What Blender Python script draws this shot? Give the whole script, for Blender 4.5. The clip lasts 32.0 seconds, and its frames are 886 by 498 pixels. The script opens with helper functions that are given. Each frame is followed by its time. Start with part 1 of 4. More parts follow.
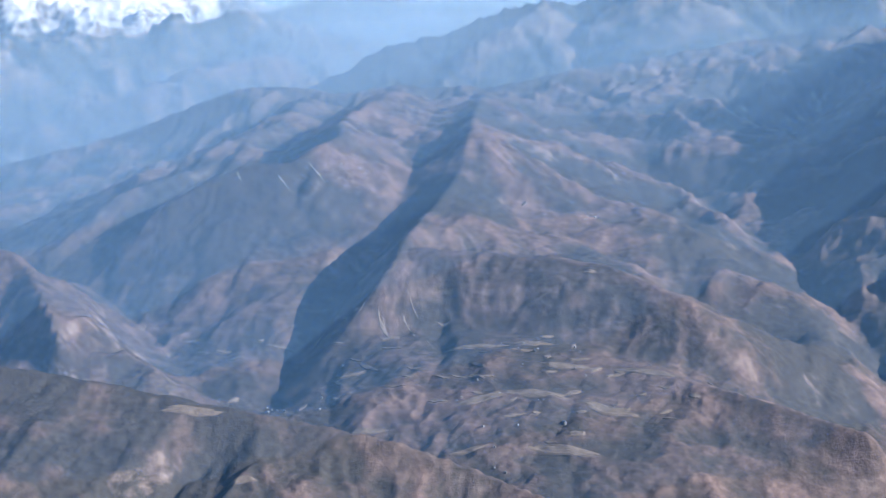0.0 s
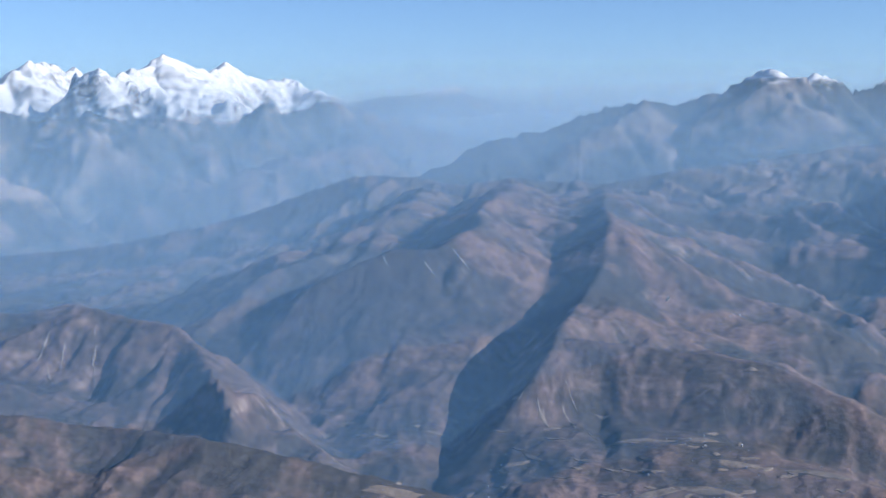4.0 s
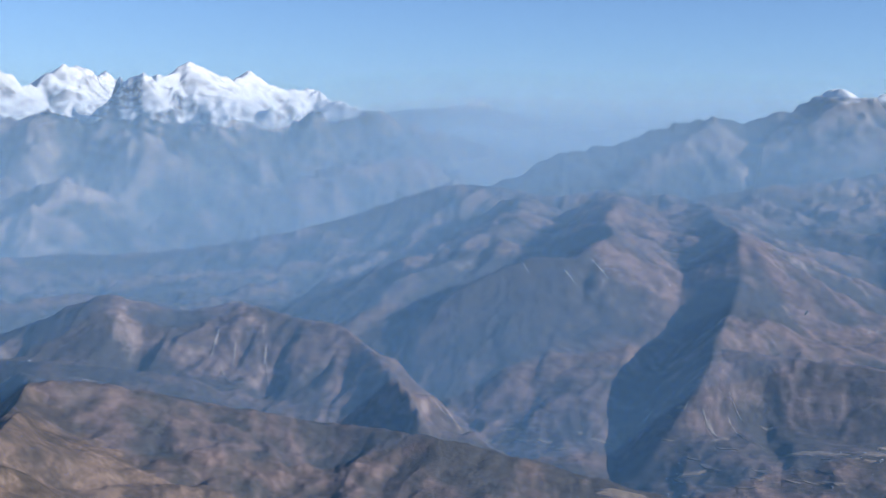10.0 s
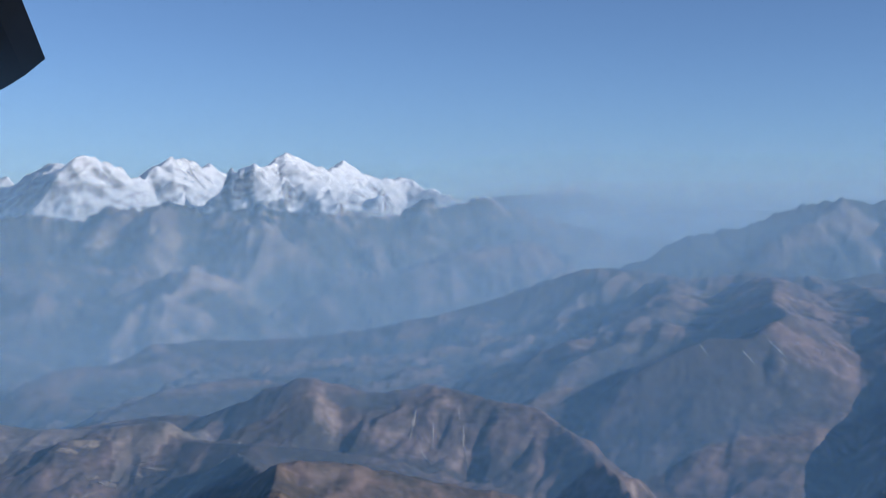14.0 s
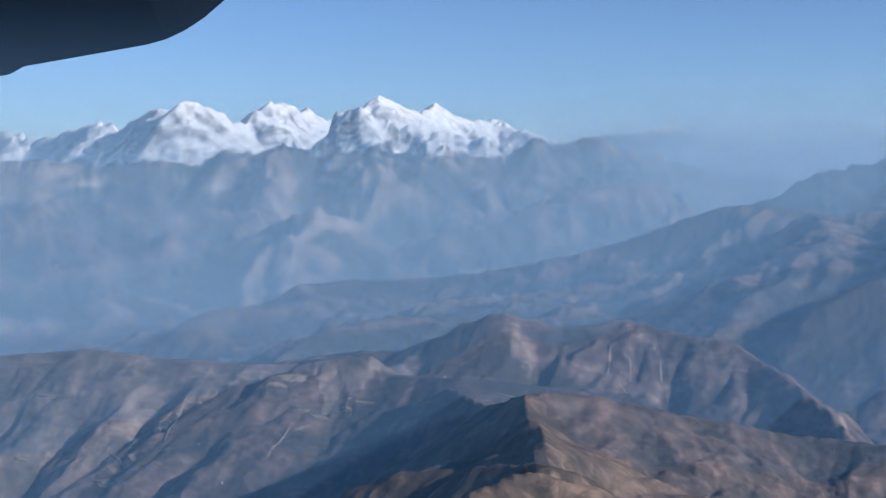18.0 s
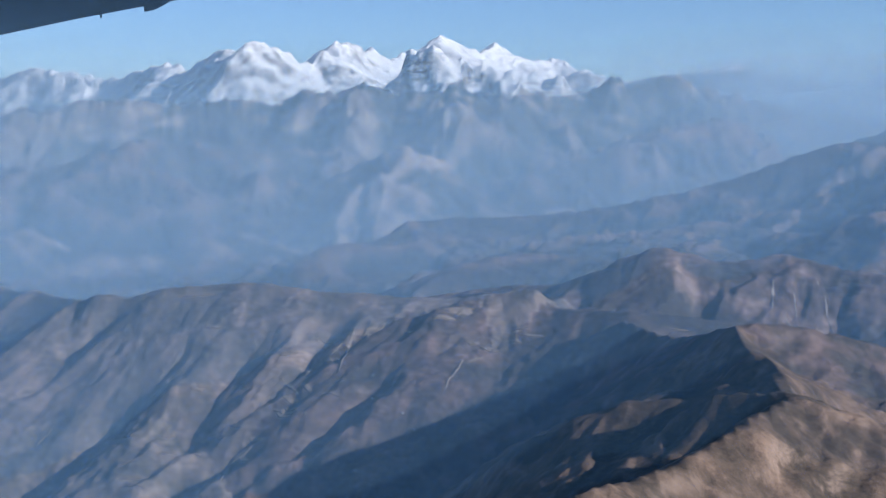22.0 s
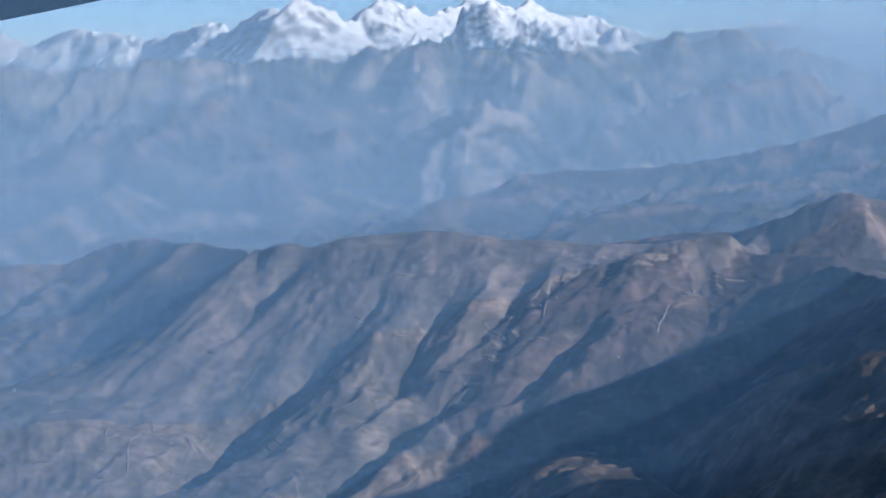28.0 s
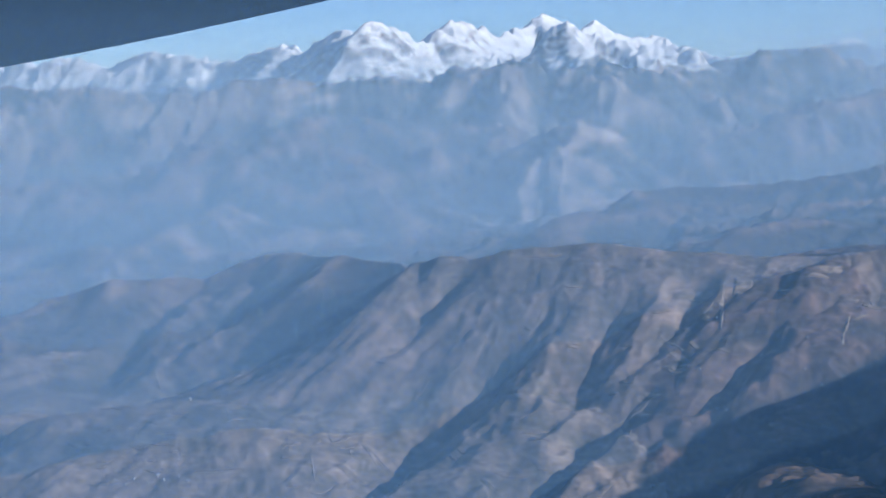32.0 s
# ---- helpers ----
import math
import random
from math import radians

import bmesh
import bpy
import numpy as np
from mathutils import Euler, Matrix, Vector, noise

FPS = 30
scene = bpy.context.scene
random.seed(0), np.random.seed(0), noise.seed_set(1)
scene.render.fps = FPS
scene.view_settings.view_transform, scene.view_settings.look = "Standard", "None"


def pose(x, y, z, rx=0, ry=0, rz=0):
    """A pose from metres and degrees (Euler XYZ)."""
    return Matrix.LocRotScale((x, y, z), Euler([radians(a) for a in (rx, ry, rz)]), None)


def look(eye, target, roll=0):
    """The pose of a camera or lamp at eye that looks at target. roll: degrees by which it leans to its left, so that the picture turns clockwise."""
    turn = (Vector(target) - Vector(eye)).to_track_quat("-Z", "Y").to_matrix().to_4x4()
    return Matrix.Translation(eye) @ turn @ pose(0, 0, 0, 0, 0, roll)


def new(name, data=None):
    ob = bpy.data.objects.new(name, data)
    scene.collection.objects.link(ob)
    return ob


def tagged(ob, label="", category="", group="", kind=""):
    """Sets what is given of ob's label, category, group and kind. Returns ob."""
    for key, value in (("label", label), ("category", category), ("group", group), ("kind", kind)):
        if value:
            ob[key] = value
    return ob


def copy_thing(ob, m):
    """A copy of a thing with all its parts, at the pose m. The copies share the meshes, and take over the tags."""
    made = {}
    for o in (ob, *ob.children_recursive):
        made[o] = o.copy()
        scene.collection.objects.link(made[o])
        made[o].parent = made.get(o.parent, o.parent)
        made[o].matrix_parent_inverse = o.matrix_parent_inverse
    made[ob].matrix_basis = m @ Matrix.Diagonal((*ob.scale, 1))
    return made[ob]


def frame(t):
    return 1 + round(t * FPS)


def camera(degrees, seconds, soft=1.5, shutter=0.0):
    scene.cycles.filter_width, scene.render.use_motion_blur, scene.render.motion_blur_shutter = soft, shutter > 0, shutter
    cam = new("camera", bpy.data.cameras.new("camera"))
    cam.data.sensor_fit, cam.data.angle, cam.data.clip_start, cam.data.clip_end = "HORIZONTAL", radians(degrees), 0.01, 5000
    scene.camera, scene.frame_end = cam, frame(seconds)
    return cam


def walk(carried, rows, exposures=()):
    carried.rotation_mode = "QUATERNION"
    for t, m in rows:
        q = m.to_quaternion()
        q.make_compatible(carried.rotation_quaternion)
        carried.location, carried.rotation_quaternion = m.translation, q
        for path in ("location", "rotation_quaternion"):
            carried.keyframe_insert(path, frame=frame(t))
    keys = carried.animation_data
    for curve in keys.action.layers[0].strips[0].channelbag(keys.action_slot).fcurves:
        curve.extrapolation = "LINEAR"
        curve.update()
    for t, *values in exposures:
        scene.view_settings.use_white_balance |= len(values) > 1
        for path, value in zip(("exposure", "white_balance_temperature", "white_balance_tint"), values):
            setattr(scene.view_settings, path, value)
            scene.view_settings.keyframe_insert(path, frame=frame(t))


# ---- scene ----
cam = camera(38.48, 32.0, soft=1.0)
PATH = [
    (0, (71.849, -7.260, 4.656), (87.652, 89.965, -12.595), -1.99),
    (0.5, (69.604, -6.814, 4.509), (85.382, 90.597, -11.684), -1.90),
    (1, (67.359, -6.381, 4.362), (83.057, 91.349, -9.868), -1.72),
    (1.5, (65.114, -5.963, 4.215), (80.666, 92.064, -7.986), -1.51),
    (2, (62.868, -5.559, 4.069), (78.217, 92.699, -6.416), -1.24),
    (2.5, (60.623, -5.169, 3.922), (75.581, 93.272, -5.331), -0.92),
    (3, (58.378, -4.793, 3.776), (72.131, 93.816, -5.554), -0.60),
    (3.5, (56.133, -4.431, 3.630), (68.461, 94.324, -6.135), -0.32),
    (4, (53.888, -4.084, 3.483), (65.594, 94.758, -6.172), -0.18),
    (4.5, (51.642, -3.751, 3.337), (63.351, 95.088, -6.349), -0.01),
    (6.5, (42.661, -2.560, 2.753), (55.391, 96.182, -6.627), 0.58),
    (7, (40.416, -2.297, 2.608), (53.237, 96.394, -7.173), 0.73),
    (7.5, (38.171, -2.049, 2.462), (51.030, 96.603, -7.661), 0.88),
    (8, (35.925, -1.815, 2.317), (48.748, 96.834, -7.877), 1.03),
    (8.5, (33.680, -1.595, 2.171), (46.245, 97.105, -7.844), 1.14),
    (9, (31.435, -1.390, 2.026), (43.531, 97.402, -7.659), 1.21),
    (9.5, (29.189, -1.198, 1.880), (40.737, 97.704, -7.343), 1.23),
    (10, (26.944, -1.021, 1.735), (37.947, 98.001, -6.838), 1.24),
    (10.5, (24.699, -0.858, 1.590), (35.059, 98.295, -6.241), 1.21),
    (11, (22.454, -0.709, 1.445), (32.106, 98.580, -5.520), 1.18),
    (11.5, (20.208, -0.574, 1.300), (29.137, 98.850, -4.622), 1.10),
    (12, (17.963, -0.454, 1.155), (26.147, 99.096, -3.620), 1.01),
    (12.5, (15.718, -0.347, 1.011), (23.070, 99.318, -2.570), 0.94),
    (13, (13.472, -0.255, 0.866), (19.761, 99.513, -1.716), 0.78),
    (13.5, (11.227, -0.177, 0.721), (16.381, 99.670, -1.284), 0.61),
    (14, (8.981, -0.113, 0.577), (13.061, 99.786, -1.263), 0.52),
    (14.5, (6.736, -0.064, 0.433), (9.528, 99.874, -1.735), 0.34),
    (16.5, (-2.245, -0.007, -0.144), (-2.565, 99.821, -6.004), -0.04),
    (17, (-4.491, -0.028, -0.288), (-5.309, 99.773, -6.542), -0.12),
    (17.5, (-6.736, -0.064, -0.432), (-8.492, 99.720, -6.767), -0.11),
    (18, (-8.982, -0.113, -0.576), (-11.712, 99.644, -6.986), -0.15),
    (18.5, (-11.227, -0.177, -0.719), (-14.712, 99.555, -7.150), -0.17),
    (19, (-13.472, -0.255, -0.863), (-17.616, 99.448, -7.353), -0.12),
    (19.5, (-15.718, -0.347, -1.006), (-20.455, 99.307, -7.831), -0.13),
    (20, (-17.963, -0.454, -1.150), (-23.163, 99.126, -8.686), -0.17),
    (20.5, (-20.209, -0.574, -1.293), (-25.623, 98.925, -9.699), -0.17),
    (21, (-22.454, -0.709, -1.436), (-28.104, 98.691, -10.802), -0.22),
    (21.5, (-24.700, -0.858, -1.579), (-31.008, 98.416, -11.824), -0.23),
    (22, (-26.945, -1.021, -1.723), (-33.875, 98.129, -12.734), -0.26),
    (22.5, (-29.190, -1.198, -1.866), (-36.316, 97.868, -13.493), -0.33),
    (23, (-31.436, -1.390, -2.008), (-38.714, 97.621, -14.001), -0.33),
    (23.5, (-33.681, -1.595, -2.151), (-41.278, 97.375, -14.280), -0.42),
    (24, (-35.927, -1.815, -2.294), (-43.888, 97.126, -14.432), -0.48),
    (24.5, (-38.172, -2.049, -2.437), (-46.432, 96.860, -14.633), -0.54),
    (25, (-40.418, -2.297, -2.579), (-48.954, 96.562, -14.990), -0.48),
    (25.5, (-42.663, -2.560, -2.721), (-51.477, 96.247, -15.353), -0.55),
    (27.5, (-51.645, -3.751, -3.290), (-60.894, 94.876, -16.974), -0.72),
    (28, (-53.891, -4.084, -3.432), (-62.904, 94.498, -17.588), -0.75),
    (28.5, (-56.136, -4.431, -3.574), (-64.981, 94.139, -17.913), -0.91),
    (29, (-58.382, -4.793, -3.716), (-67.243, 93.841, -17.605), -1.03),
    (29.5, (-60.627, -5.169, -3.858), (-70.013, 93.555, -16.726), -1.06),
    (30, (-62.873, -5.559, -3.999), (-73.068, 93.170, -16.193), -1.06),
    (30.5, (-65.118, -5.963, -4.141), (-76.072, 92.692, -16.273), -1.04),
    (31, (-67.364, -6.381, -4.282), (-79.225, 92.163, -16.460), -1.03),
    (31.5, (-69.610, -6.814, -4.424), (-82.387, 91.604, -16.702), -1.00),
    (32, (-71.855, -7.260, -4.565), (-85.436, 91.030, -16.997), -1.00),
]
EXPOSURES = [(0, 0.87, 5850, 13), (2, 0.57, 5850, 13), (4, 0.49, 5850, 13), (9, 0.47, 5850, 13), (13, 0.17, 5850, 13), (14.5, 0.10, 5850, 13), (17, 0.22, 5850, 13), (24, 0.32, 5850, 13), (32, 0.42, 5850, 13)]

# ---- one wide sheet of land, seen from a slowly sinking aircraft ----
# All lengths but the wing's are to one eighteenth of nature, so that the whole range fits the lens's reach.


def path_rows():
    return [(t, look(eye, target, roll)) for t, eye, target, roll in PATH]


walk(cam, path_rows(), EXPOSURES)
scene.cycles.transparent_max_bounces = 48

# ---- light ----
SUN_AZIMUTH, SUN_HEIGHT = 113.0, 22.5  # degrees from +y over +x, degrees above the level
world = bpy.data.worlds.new("sky")
scene.world = world
world.use_nodes = True
sky = world.node_tree.nodes.new("ShaderNodeTexSky")
sky.sky_type = "NISHITA"
sky.sun_disc = False
sky.sun_elevation, sky.sun_rotation = radians(SUN_HEIGHT), radians(SUN_AZIMUTH)
sky.altitude, sky.air_density, sky.dust_density, sky.ozone_density = 3500, 1.0, 0.1, 3.2
background = world.node_tree.nodes["Background"]
world.node_tree.links.new(sky.outputs[0], background.inputs[0])
background.inputs[1].default_value = 0.092
sun_data = bpy.data.lights.new("sun", "SUN")
sun_data.energy, sun_data.angle, sun_data.color = 5.0, radians(0.6), (1.0, 0.93, 0.84)
sun = new("sun", sun_data)
sun.matrix_world = look(
    (math.sin(radians(SUN_AZIMUTH)) * 100, math.cos(radians(SUN_AZIMUTH)) * 100, math.tan(radians(SUN_HEIGHT)) * 100), (0, 0, 0))


# ---- materials ----
def material(name, rough=0.9):
    m = bpy.data.materials.new(name)
    m.use_nodes = True
    shader = m.node_tree.nodes["Principled BSDF"]
    shader.inputs["Roughness"].default_value = rough
    shader.inputs["Specular IOR Level"].default_value = 0.15
    return m, m.node_tree.nodes, m.node_tree.links, shader


def ramp_node(nodes, stops, interpolation="LINEAR"):
    r = nodes.new("ShaderNodeValToRGB")
    r.color_ramp.interpolation = interpolation
    els = r.color_ramp.elements
    while len(els) < len(stops):
        els.new(0.5)
    for e, (at, colour) in zip(els, stops):
        e.position, e.color = at, (*colour, 1) if len(colour) == 3 else colour
    return r


def noise_node(nodes, links, where, scale, detail=6, rough=0.6, distort=0.0):
    n = nodes.new("ShaderNodeTexNoise")
    n.inputs["Scale"].default_value, n.inputs["Detail"].default_value = scale, detail
    n.inputs["Roughness"].default_value, n.inputs["Distortion"].default_value = rough, distort
    links.new(where, n.inputs["Vector"])
    return n


def mix_node(nodes, links, factor, a, b):
    m = nodes.new("ShaderNodeMix")
    m.data_type = "RGBA"
    for socket, value in ((m.inputs[0], factor), (m.inputs[6], a), (m.inputs[7], b)):
        if isinstance(value, (int, float)):
            socket.default_value = value
        elif isinstance(value, tuple):
            socket.default_value = (*value, 1)
        else:
            links.new(value, socket)
    return m.outputs[2]


def math_node(nodes, links, op, a, b=0.0, clamp=False):
    m = nodes.new("ShaderNodeMath")
    m.operation, m.use_clamp = op, clamp
    for socket, value in zip(m.inputs, (a, b)):
        if isinstance(value, (int, float)):
            socket.default_value = value
        else:
            links.new(value, socket)
    return m.outputs[0]


def land_material(name, grain, forest, grass, bare, scar, forest_cover=0.5, snow_from=None, snow_soft=20.0, snow_hold=0.66, relief=0.5, ribs=0.0):
    """Hill land: woods, dry grass and bare earth in patches, pale scars on steep faces; snow above a height."""
    m, nodes, links, shader = material(name)
    geo = nodes.new("ShaderNodeNewGeometry")
    where, xyz, nrm = geo.outputs["Position"], nodes.new("ShaderNodeSeparateXYZ"), nodes.new("ShaderNodeSeparateXYZ")
    links.new(where, xyz.inputs[0])
    links.new(geo.outputs["Normal"], nrm.inputs[0])
    big = noise_node(nodes, links, where, 0.030 * grain, 8, 0.62, 0.6)
    mid = noise_node(nodes, links, where, 0.14 * grain, 8, 0.65, 0.4)
    fine = noise_node(nodes, links, where, 0.9 * grain, 6, 0.7)
    cover = math_node(nodes, links, "ADD", math_node(nodes, links, "MULTIPLY", big.outputs[0], 0.6), math_node(nodes, links, "MULTIPLY", mid.outputs[0], 0.4))
    # low spots of the fine relief lean towards the darker woods colour
    hollow = nodes.new("ShaderNodeAttribute")
    hollow.attribute_name = "hollow"
    cover = math_node(nodes, links, "ADD", cover, math_node(nodes, links, "MULTIPLY", math_node(nodes, links, "SUBTRACT", 0.5, hollow.outputs["Fac"]), 0.75))
    woods = ramp_node(nodes, [(forest_cover - 0.10, (1, 1, 1)), (forest_cover + 0.13, (0, 0, 0))])
    links.new(cover, woods.inputs[0])
    grass_or_bare = ramp_node(nodes, [(0.40, grass), (0.62, bare)])
    links.new(mid.outputs[0], grass_or_bare.inputs[0])
    colour = mix_node(nodes, links, woods.outputs[0], grass_or_bare.outputs[0], forest)
    steep = ramp_node(nodes, [(0.60, (1, 1, 1)), (0.80, (0, 0, 0))])
    links.new(math_node(nodes, links, "ADD", nrm.outputs[2], math_node(nodes, links, "MULTIPLY", math_node(nodes, links, "SUBTRACT", fine.outputs[0], 0.5), 0.5)), steep.inputs[0])
    spotted = ramp_node(nodes, [(0.50, (0, 0, 0)), (0.64, (1, 1, 1))])
    links.new(mid.outputs[0], spotted.inputs[0])
    colour = mix_node(nodes, links, math_node(nodes, links, "MULTIPLY", steep.outputs[0], spotted.outputs[0]), colour, scar)
    tone = ramp_node(nodes, [(0.3, (0.68, 0.68, 0.68)), (0.7, (1.32, 1.32, 1.32))])
    links.new(fine.outputs[0], tone.inputs[0])
    mul = nodes.new("ShaderNodeMix")
    mul.data_type, mul.blend_type = "RGBA", "MULTIPLY"
    mul.inputs[0].default_value = 1.0
    links.new(colour, mul.inputs[6])
    links.new(tone.outputs[0], mul.inputs[7])
    colour = mul.outputs[2]
    if snow_from is not None:
        lift = math_node(nodes, links, "MULTIPLY", math_node(nodes, links, "SUBTRACT", mid.outputs[0], 0.5), snow_soft * 2.2)
        level = math_node(nodes, links, "ADD", xyz.outputs[2], lift)
        high = math_node(nodes, links, "DIVIDE", math_node(nodes, links, "SUBTRACT", level, snow_from), snow_soft * 0.6, True)
        ledge = math_node(nodes, links, "ADD", nrm.outputs[2], math_node(nodes, links, "MULTIPLY", math_node(nodes, links, "SUBTRACT", fine.outputs[0], 0.5), 0.55))
        ledge = math_node(nodes, links, "ADD", ledge, math_node(nodes, links, "MULTIPLY", math_node(nodes, links, "SUBTRACT", mid.outputs[0], 0.5), 0.35))
        holds = math_node(nodes, links, "DIVIDE", math_node(nodes, links, "SUBTRACT", ledge, snow_hold - 0.08), 0.22, True)
        amount = math_node(nodes, links, "MULTIPLY", high, holds)
        colour = mix_node(nodes, links, amount, colour, (0.86, 0.85, 0.83))
    links.new(colour, shader.inputs["Base Color"])
    bump = nodes.new("ShaderNodeBump")
    bump.inputs["Strength"].default_value, bump.inputs["Distance"].default_value = 0.7, relief / grain
    links.new(fine.outputs[0], bump.inputs["Height"])
    if ribs:
        rib = noise_node(nodes, links, where, ribs, 7, 0.6, 0.5)
        rib.noise_type = "RIDGED_MULTIFRACTAL"
        crag = nodes.new("ShaderNodeBump")
        crag.inputs["Strength"].default_value, crag.inputs["Distance"].default_value = 1.0, 0.35 / ribs
        links.new(rib.outputs[0], crag.inputs["Height"])
        links.new(crag.outputs[0], bump.inputs["Normal"])
    links.new(bump.outputs[0], shader.inputs["Normal"])
    return m


GRASS, SCAR = (0.150, 0.115, 0.092), (0.36, 0.30, 0.24)
MATERIALS = {
    "forest": land_material("forested_hillside", 1.0, (0.140, 0.124, 0.106), (0.225, 0.174, 0.144), (0.31, 0.236, 0.194), (0.34, 0.27, 0.222), 0.46),
    "farm": land_material("terraced_farmland", 1.2, (0.135, 0.122, 0.096), (0.25, 0.198, 0.155), (0.35, 0.275, 0.22), SCAR, 0.40),
    "brown": land_material("dry_brown_hillside", 1.0, (0.072, 0.066, 0.060), (0.140, 0.100, 0.085), (0.225, 0.156, 0.130), (0.29, 0.225, 0.19), 0.49),
    "close": land_material("dry_grass_slope", 1.6, (0.070, 0.055, 0.042), (0.145, 0.102, 0.074), (0.225, 0.155, 0.11), (0.27, 0.20, 0.155), 0.46),
    "middle": land_material("mid_distance_hillside", 0.6, (0.072, 0.068, 0.062), GRASS, (0.22, 0.158, 0.132), (0.30, 0.245, 0.21), 0.50),
    "pale": land_material("eroded_pale_hillside", 0.5, (0.10, 0.095, 0.08), (0.30, 0.235, 0.195), (0.43, 0.345, 0.285), (0.45, 0.37, 0.31), 0.40),
    "far": land_material("far_mountain_slope", 0.25, (0.07, 0.075, 0.07), (0.17, 0.14, 0.12), (0.25, 0.205, 0.17), SCAR, 0.45, 22.0, 9.0, 0.66, 0.5),
    "far_rock": land_material("far_rock_slope", 0.2, (0.09, 0.09, 0.09), (0.17, 0.155, 0.14), (0.25, 0.22, 0.20), SCAR, 0.45, 8.0, 12.0, 0.58, 0.7, 0.04),
    "snow": land_material("snowy_peak", 0.14, (0.26, 0.25, 0.24), (0.34, 0.32, 0.30), (0.44, 0.41, 0.38), (0.4, 0.38, 0.36), 0.4, -4.0, 16.0, 0.56, 0.8, 0.022),
    "hazy_rock": land_material("far_hazy_rock", 0.12, (0.12, 0.12, 0.12), (0.17, 0.16, 0.15), (0.24, 0.22, 0.21), (0.3, 0.28, 0.27), 0.4, 62.0, 14.0, 0.62, 1.0),
}


# ---- relief ----
def hashed(ix, iy, seed):
    """A repeatable direction for each lattice point."""
    h = (ix.astype(np.int64) * 374761393 + iy.astype(np.int64) * 668265263 + seed * 974634777) & 0x7FFFFFFF
    h = ((h ^ (h >> 13)) * 1274126177) & 0x7FFFFFFF
    return (h ^ (h >> 16)).astype(np.float32) * np.float32(2 * math.pi / 0x7FFFFFFF * 64)


def grad_noise(x, y, seed=0):
    """Smooth gradient noise, about -0.7 to 0.7."""
    ix, iy = np.floor(x), np.floor(y)
    fx, fy = (x - ix).astype(np.float32), (y - iy).astype(np.float32)
    ux, uy = fx * fx * fx * (fx * (fx * 6 - 15) + 10), fy * fy * fy * (fy * (fy * 6 - 15) + 10)

    def corner(a, b):
        g = hashed(ix + a, iy + b, seed)
        return np.cos(g) * (fx - a) + np.sin(g) * (fy - b)

    low = corner(0, 0) * (1 - ux) + corner(1, 0) * ux
    high = corner(0, 1) * (1 - ux) + corner(1, 1) * ux
    return low * (1 - uy) + high * uy


def ridged(x, y, octaves, seed=0, gain=0.5):
    """Sharp-crested fractal noise: gullies and spurs, about 0 to 1."""
    total, amp, weight, size = 0.0, 0.5, 1.0, 1.0
    for o in range(octaves):
        n = 1.0 - np.abs(grad_noise(x * size, y * size, seed + o)) * 1.6
        n = n * n * weight
        weight = np.clip(n * 1.6, 0, 1)
        total = total + n * amp
        amp, size = amp * gain, size * 2.03
    return total


# Crest lines: name, label, material, (slope, reach of the slope, rounding of the crest, spur depth, spur length, roughness), points of the crest.
RIDGES = []


def crest(name, label, stuff, shape, points):
    RIDGES.append((name, label, stuff, shape, points))


crest("snow_mountain", "long snow-covered mountain range with sharp icy peaks", "snow", (0.85, 330, 4, 0.65, 70, 11, 0.35), [
    (-1686, 2109, -6.7), (-1472, 2210, 30.3), (-1252, 2331, 67.7), (-1143, 2246, 53.6), (-1052, 2216, 65.6), (-963, 2182, 54.2),
    (-867, 2125, 69.8), (-776, 2064, 53.3), (-650, 1965, 56.9), (-584, 1892, 66.7), (-527, 1839, 62.3), (-464, 1786, 77.0),
    (-422, 1741, 75.9), (-401, 1723, 90.7), (-375, 1747, 81.2), (-339, 1804, 61.3), (-331, 1833, 78.2), (-314, 1855, 94.9),
    (-297, 1958, 88.2), (-296, 2049, 84.6), (-289, 2141, 95.0), (-292, 2322, 88.6),
])
crest("snow_mountain", "highest snow-white mountain massif behind the foothills", "snow", (0.85, 420, 5, 0.65, 100, 12, 0.35), [
    (-416, 2850, 64.0), (-362, 2857, 96.4), (-323, 2952, 122.3), (-285, 3092, 146.3), (-269, 3138, 166.8), (-254, 3140, 175.4),
    (-235, 3231, 168.0), (-219, 3413, 161.0), (-181, 3686, 159.7), (-154, 3822, 172.7), (-138, 3877, 195.9), (-106, 3891, 169.7),
    (-63, 3914, 148.9), (6, 3960, 141.1), (56, 4005, 147.0), (111, 3913, 116.8), (209, 3774, 80.9), (343, 3584, 68.0),
])
crest("snow_mountain", "far low snowy mountain crest fading into haze", "hazy_rock", (0.55, 320, 10, 0.5, 110, 8, 0.3), [
    (120, 2787, 47.0), (167, 2740, 50.6), (237, 2690, 62.7), (291, 2639, 64.8), (344, 2587, 71.4), (359, 2567, 73.4),
    (376, 2556, 82.5), (393, 2562, 73.8), (424, 2575, 58.4), (500, 2607, 53.2), (612, 2630, 46.9), (782, 2678, 46.5),
    (1072, 2722, 43.8),
])
crest("snow_mountain", "domed rocky mountain streaked with snow before the massif", "far_rock", (0.78, 150, 3, 0.75, 40, 6, 0.4), [
    (-172, 1166, 5.0), (-160, 1168, 16.5), (-145, 1170, 33.2), (-132, 1172, 48.9), (-117, 1173, 56.4), (-100, 1179, 49.7),
    (-82, 1181, 48.0), (-61, 1177, 39.9), (-30, 1179, 28.9), (-9, 1179, 22.4), (12, 1179, 11.2),
])
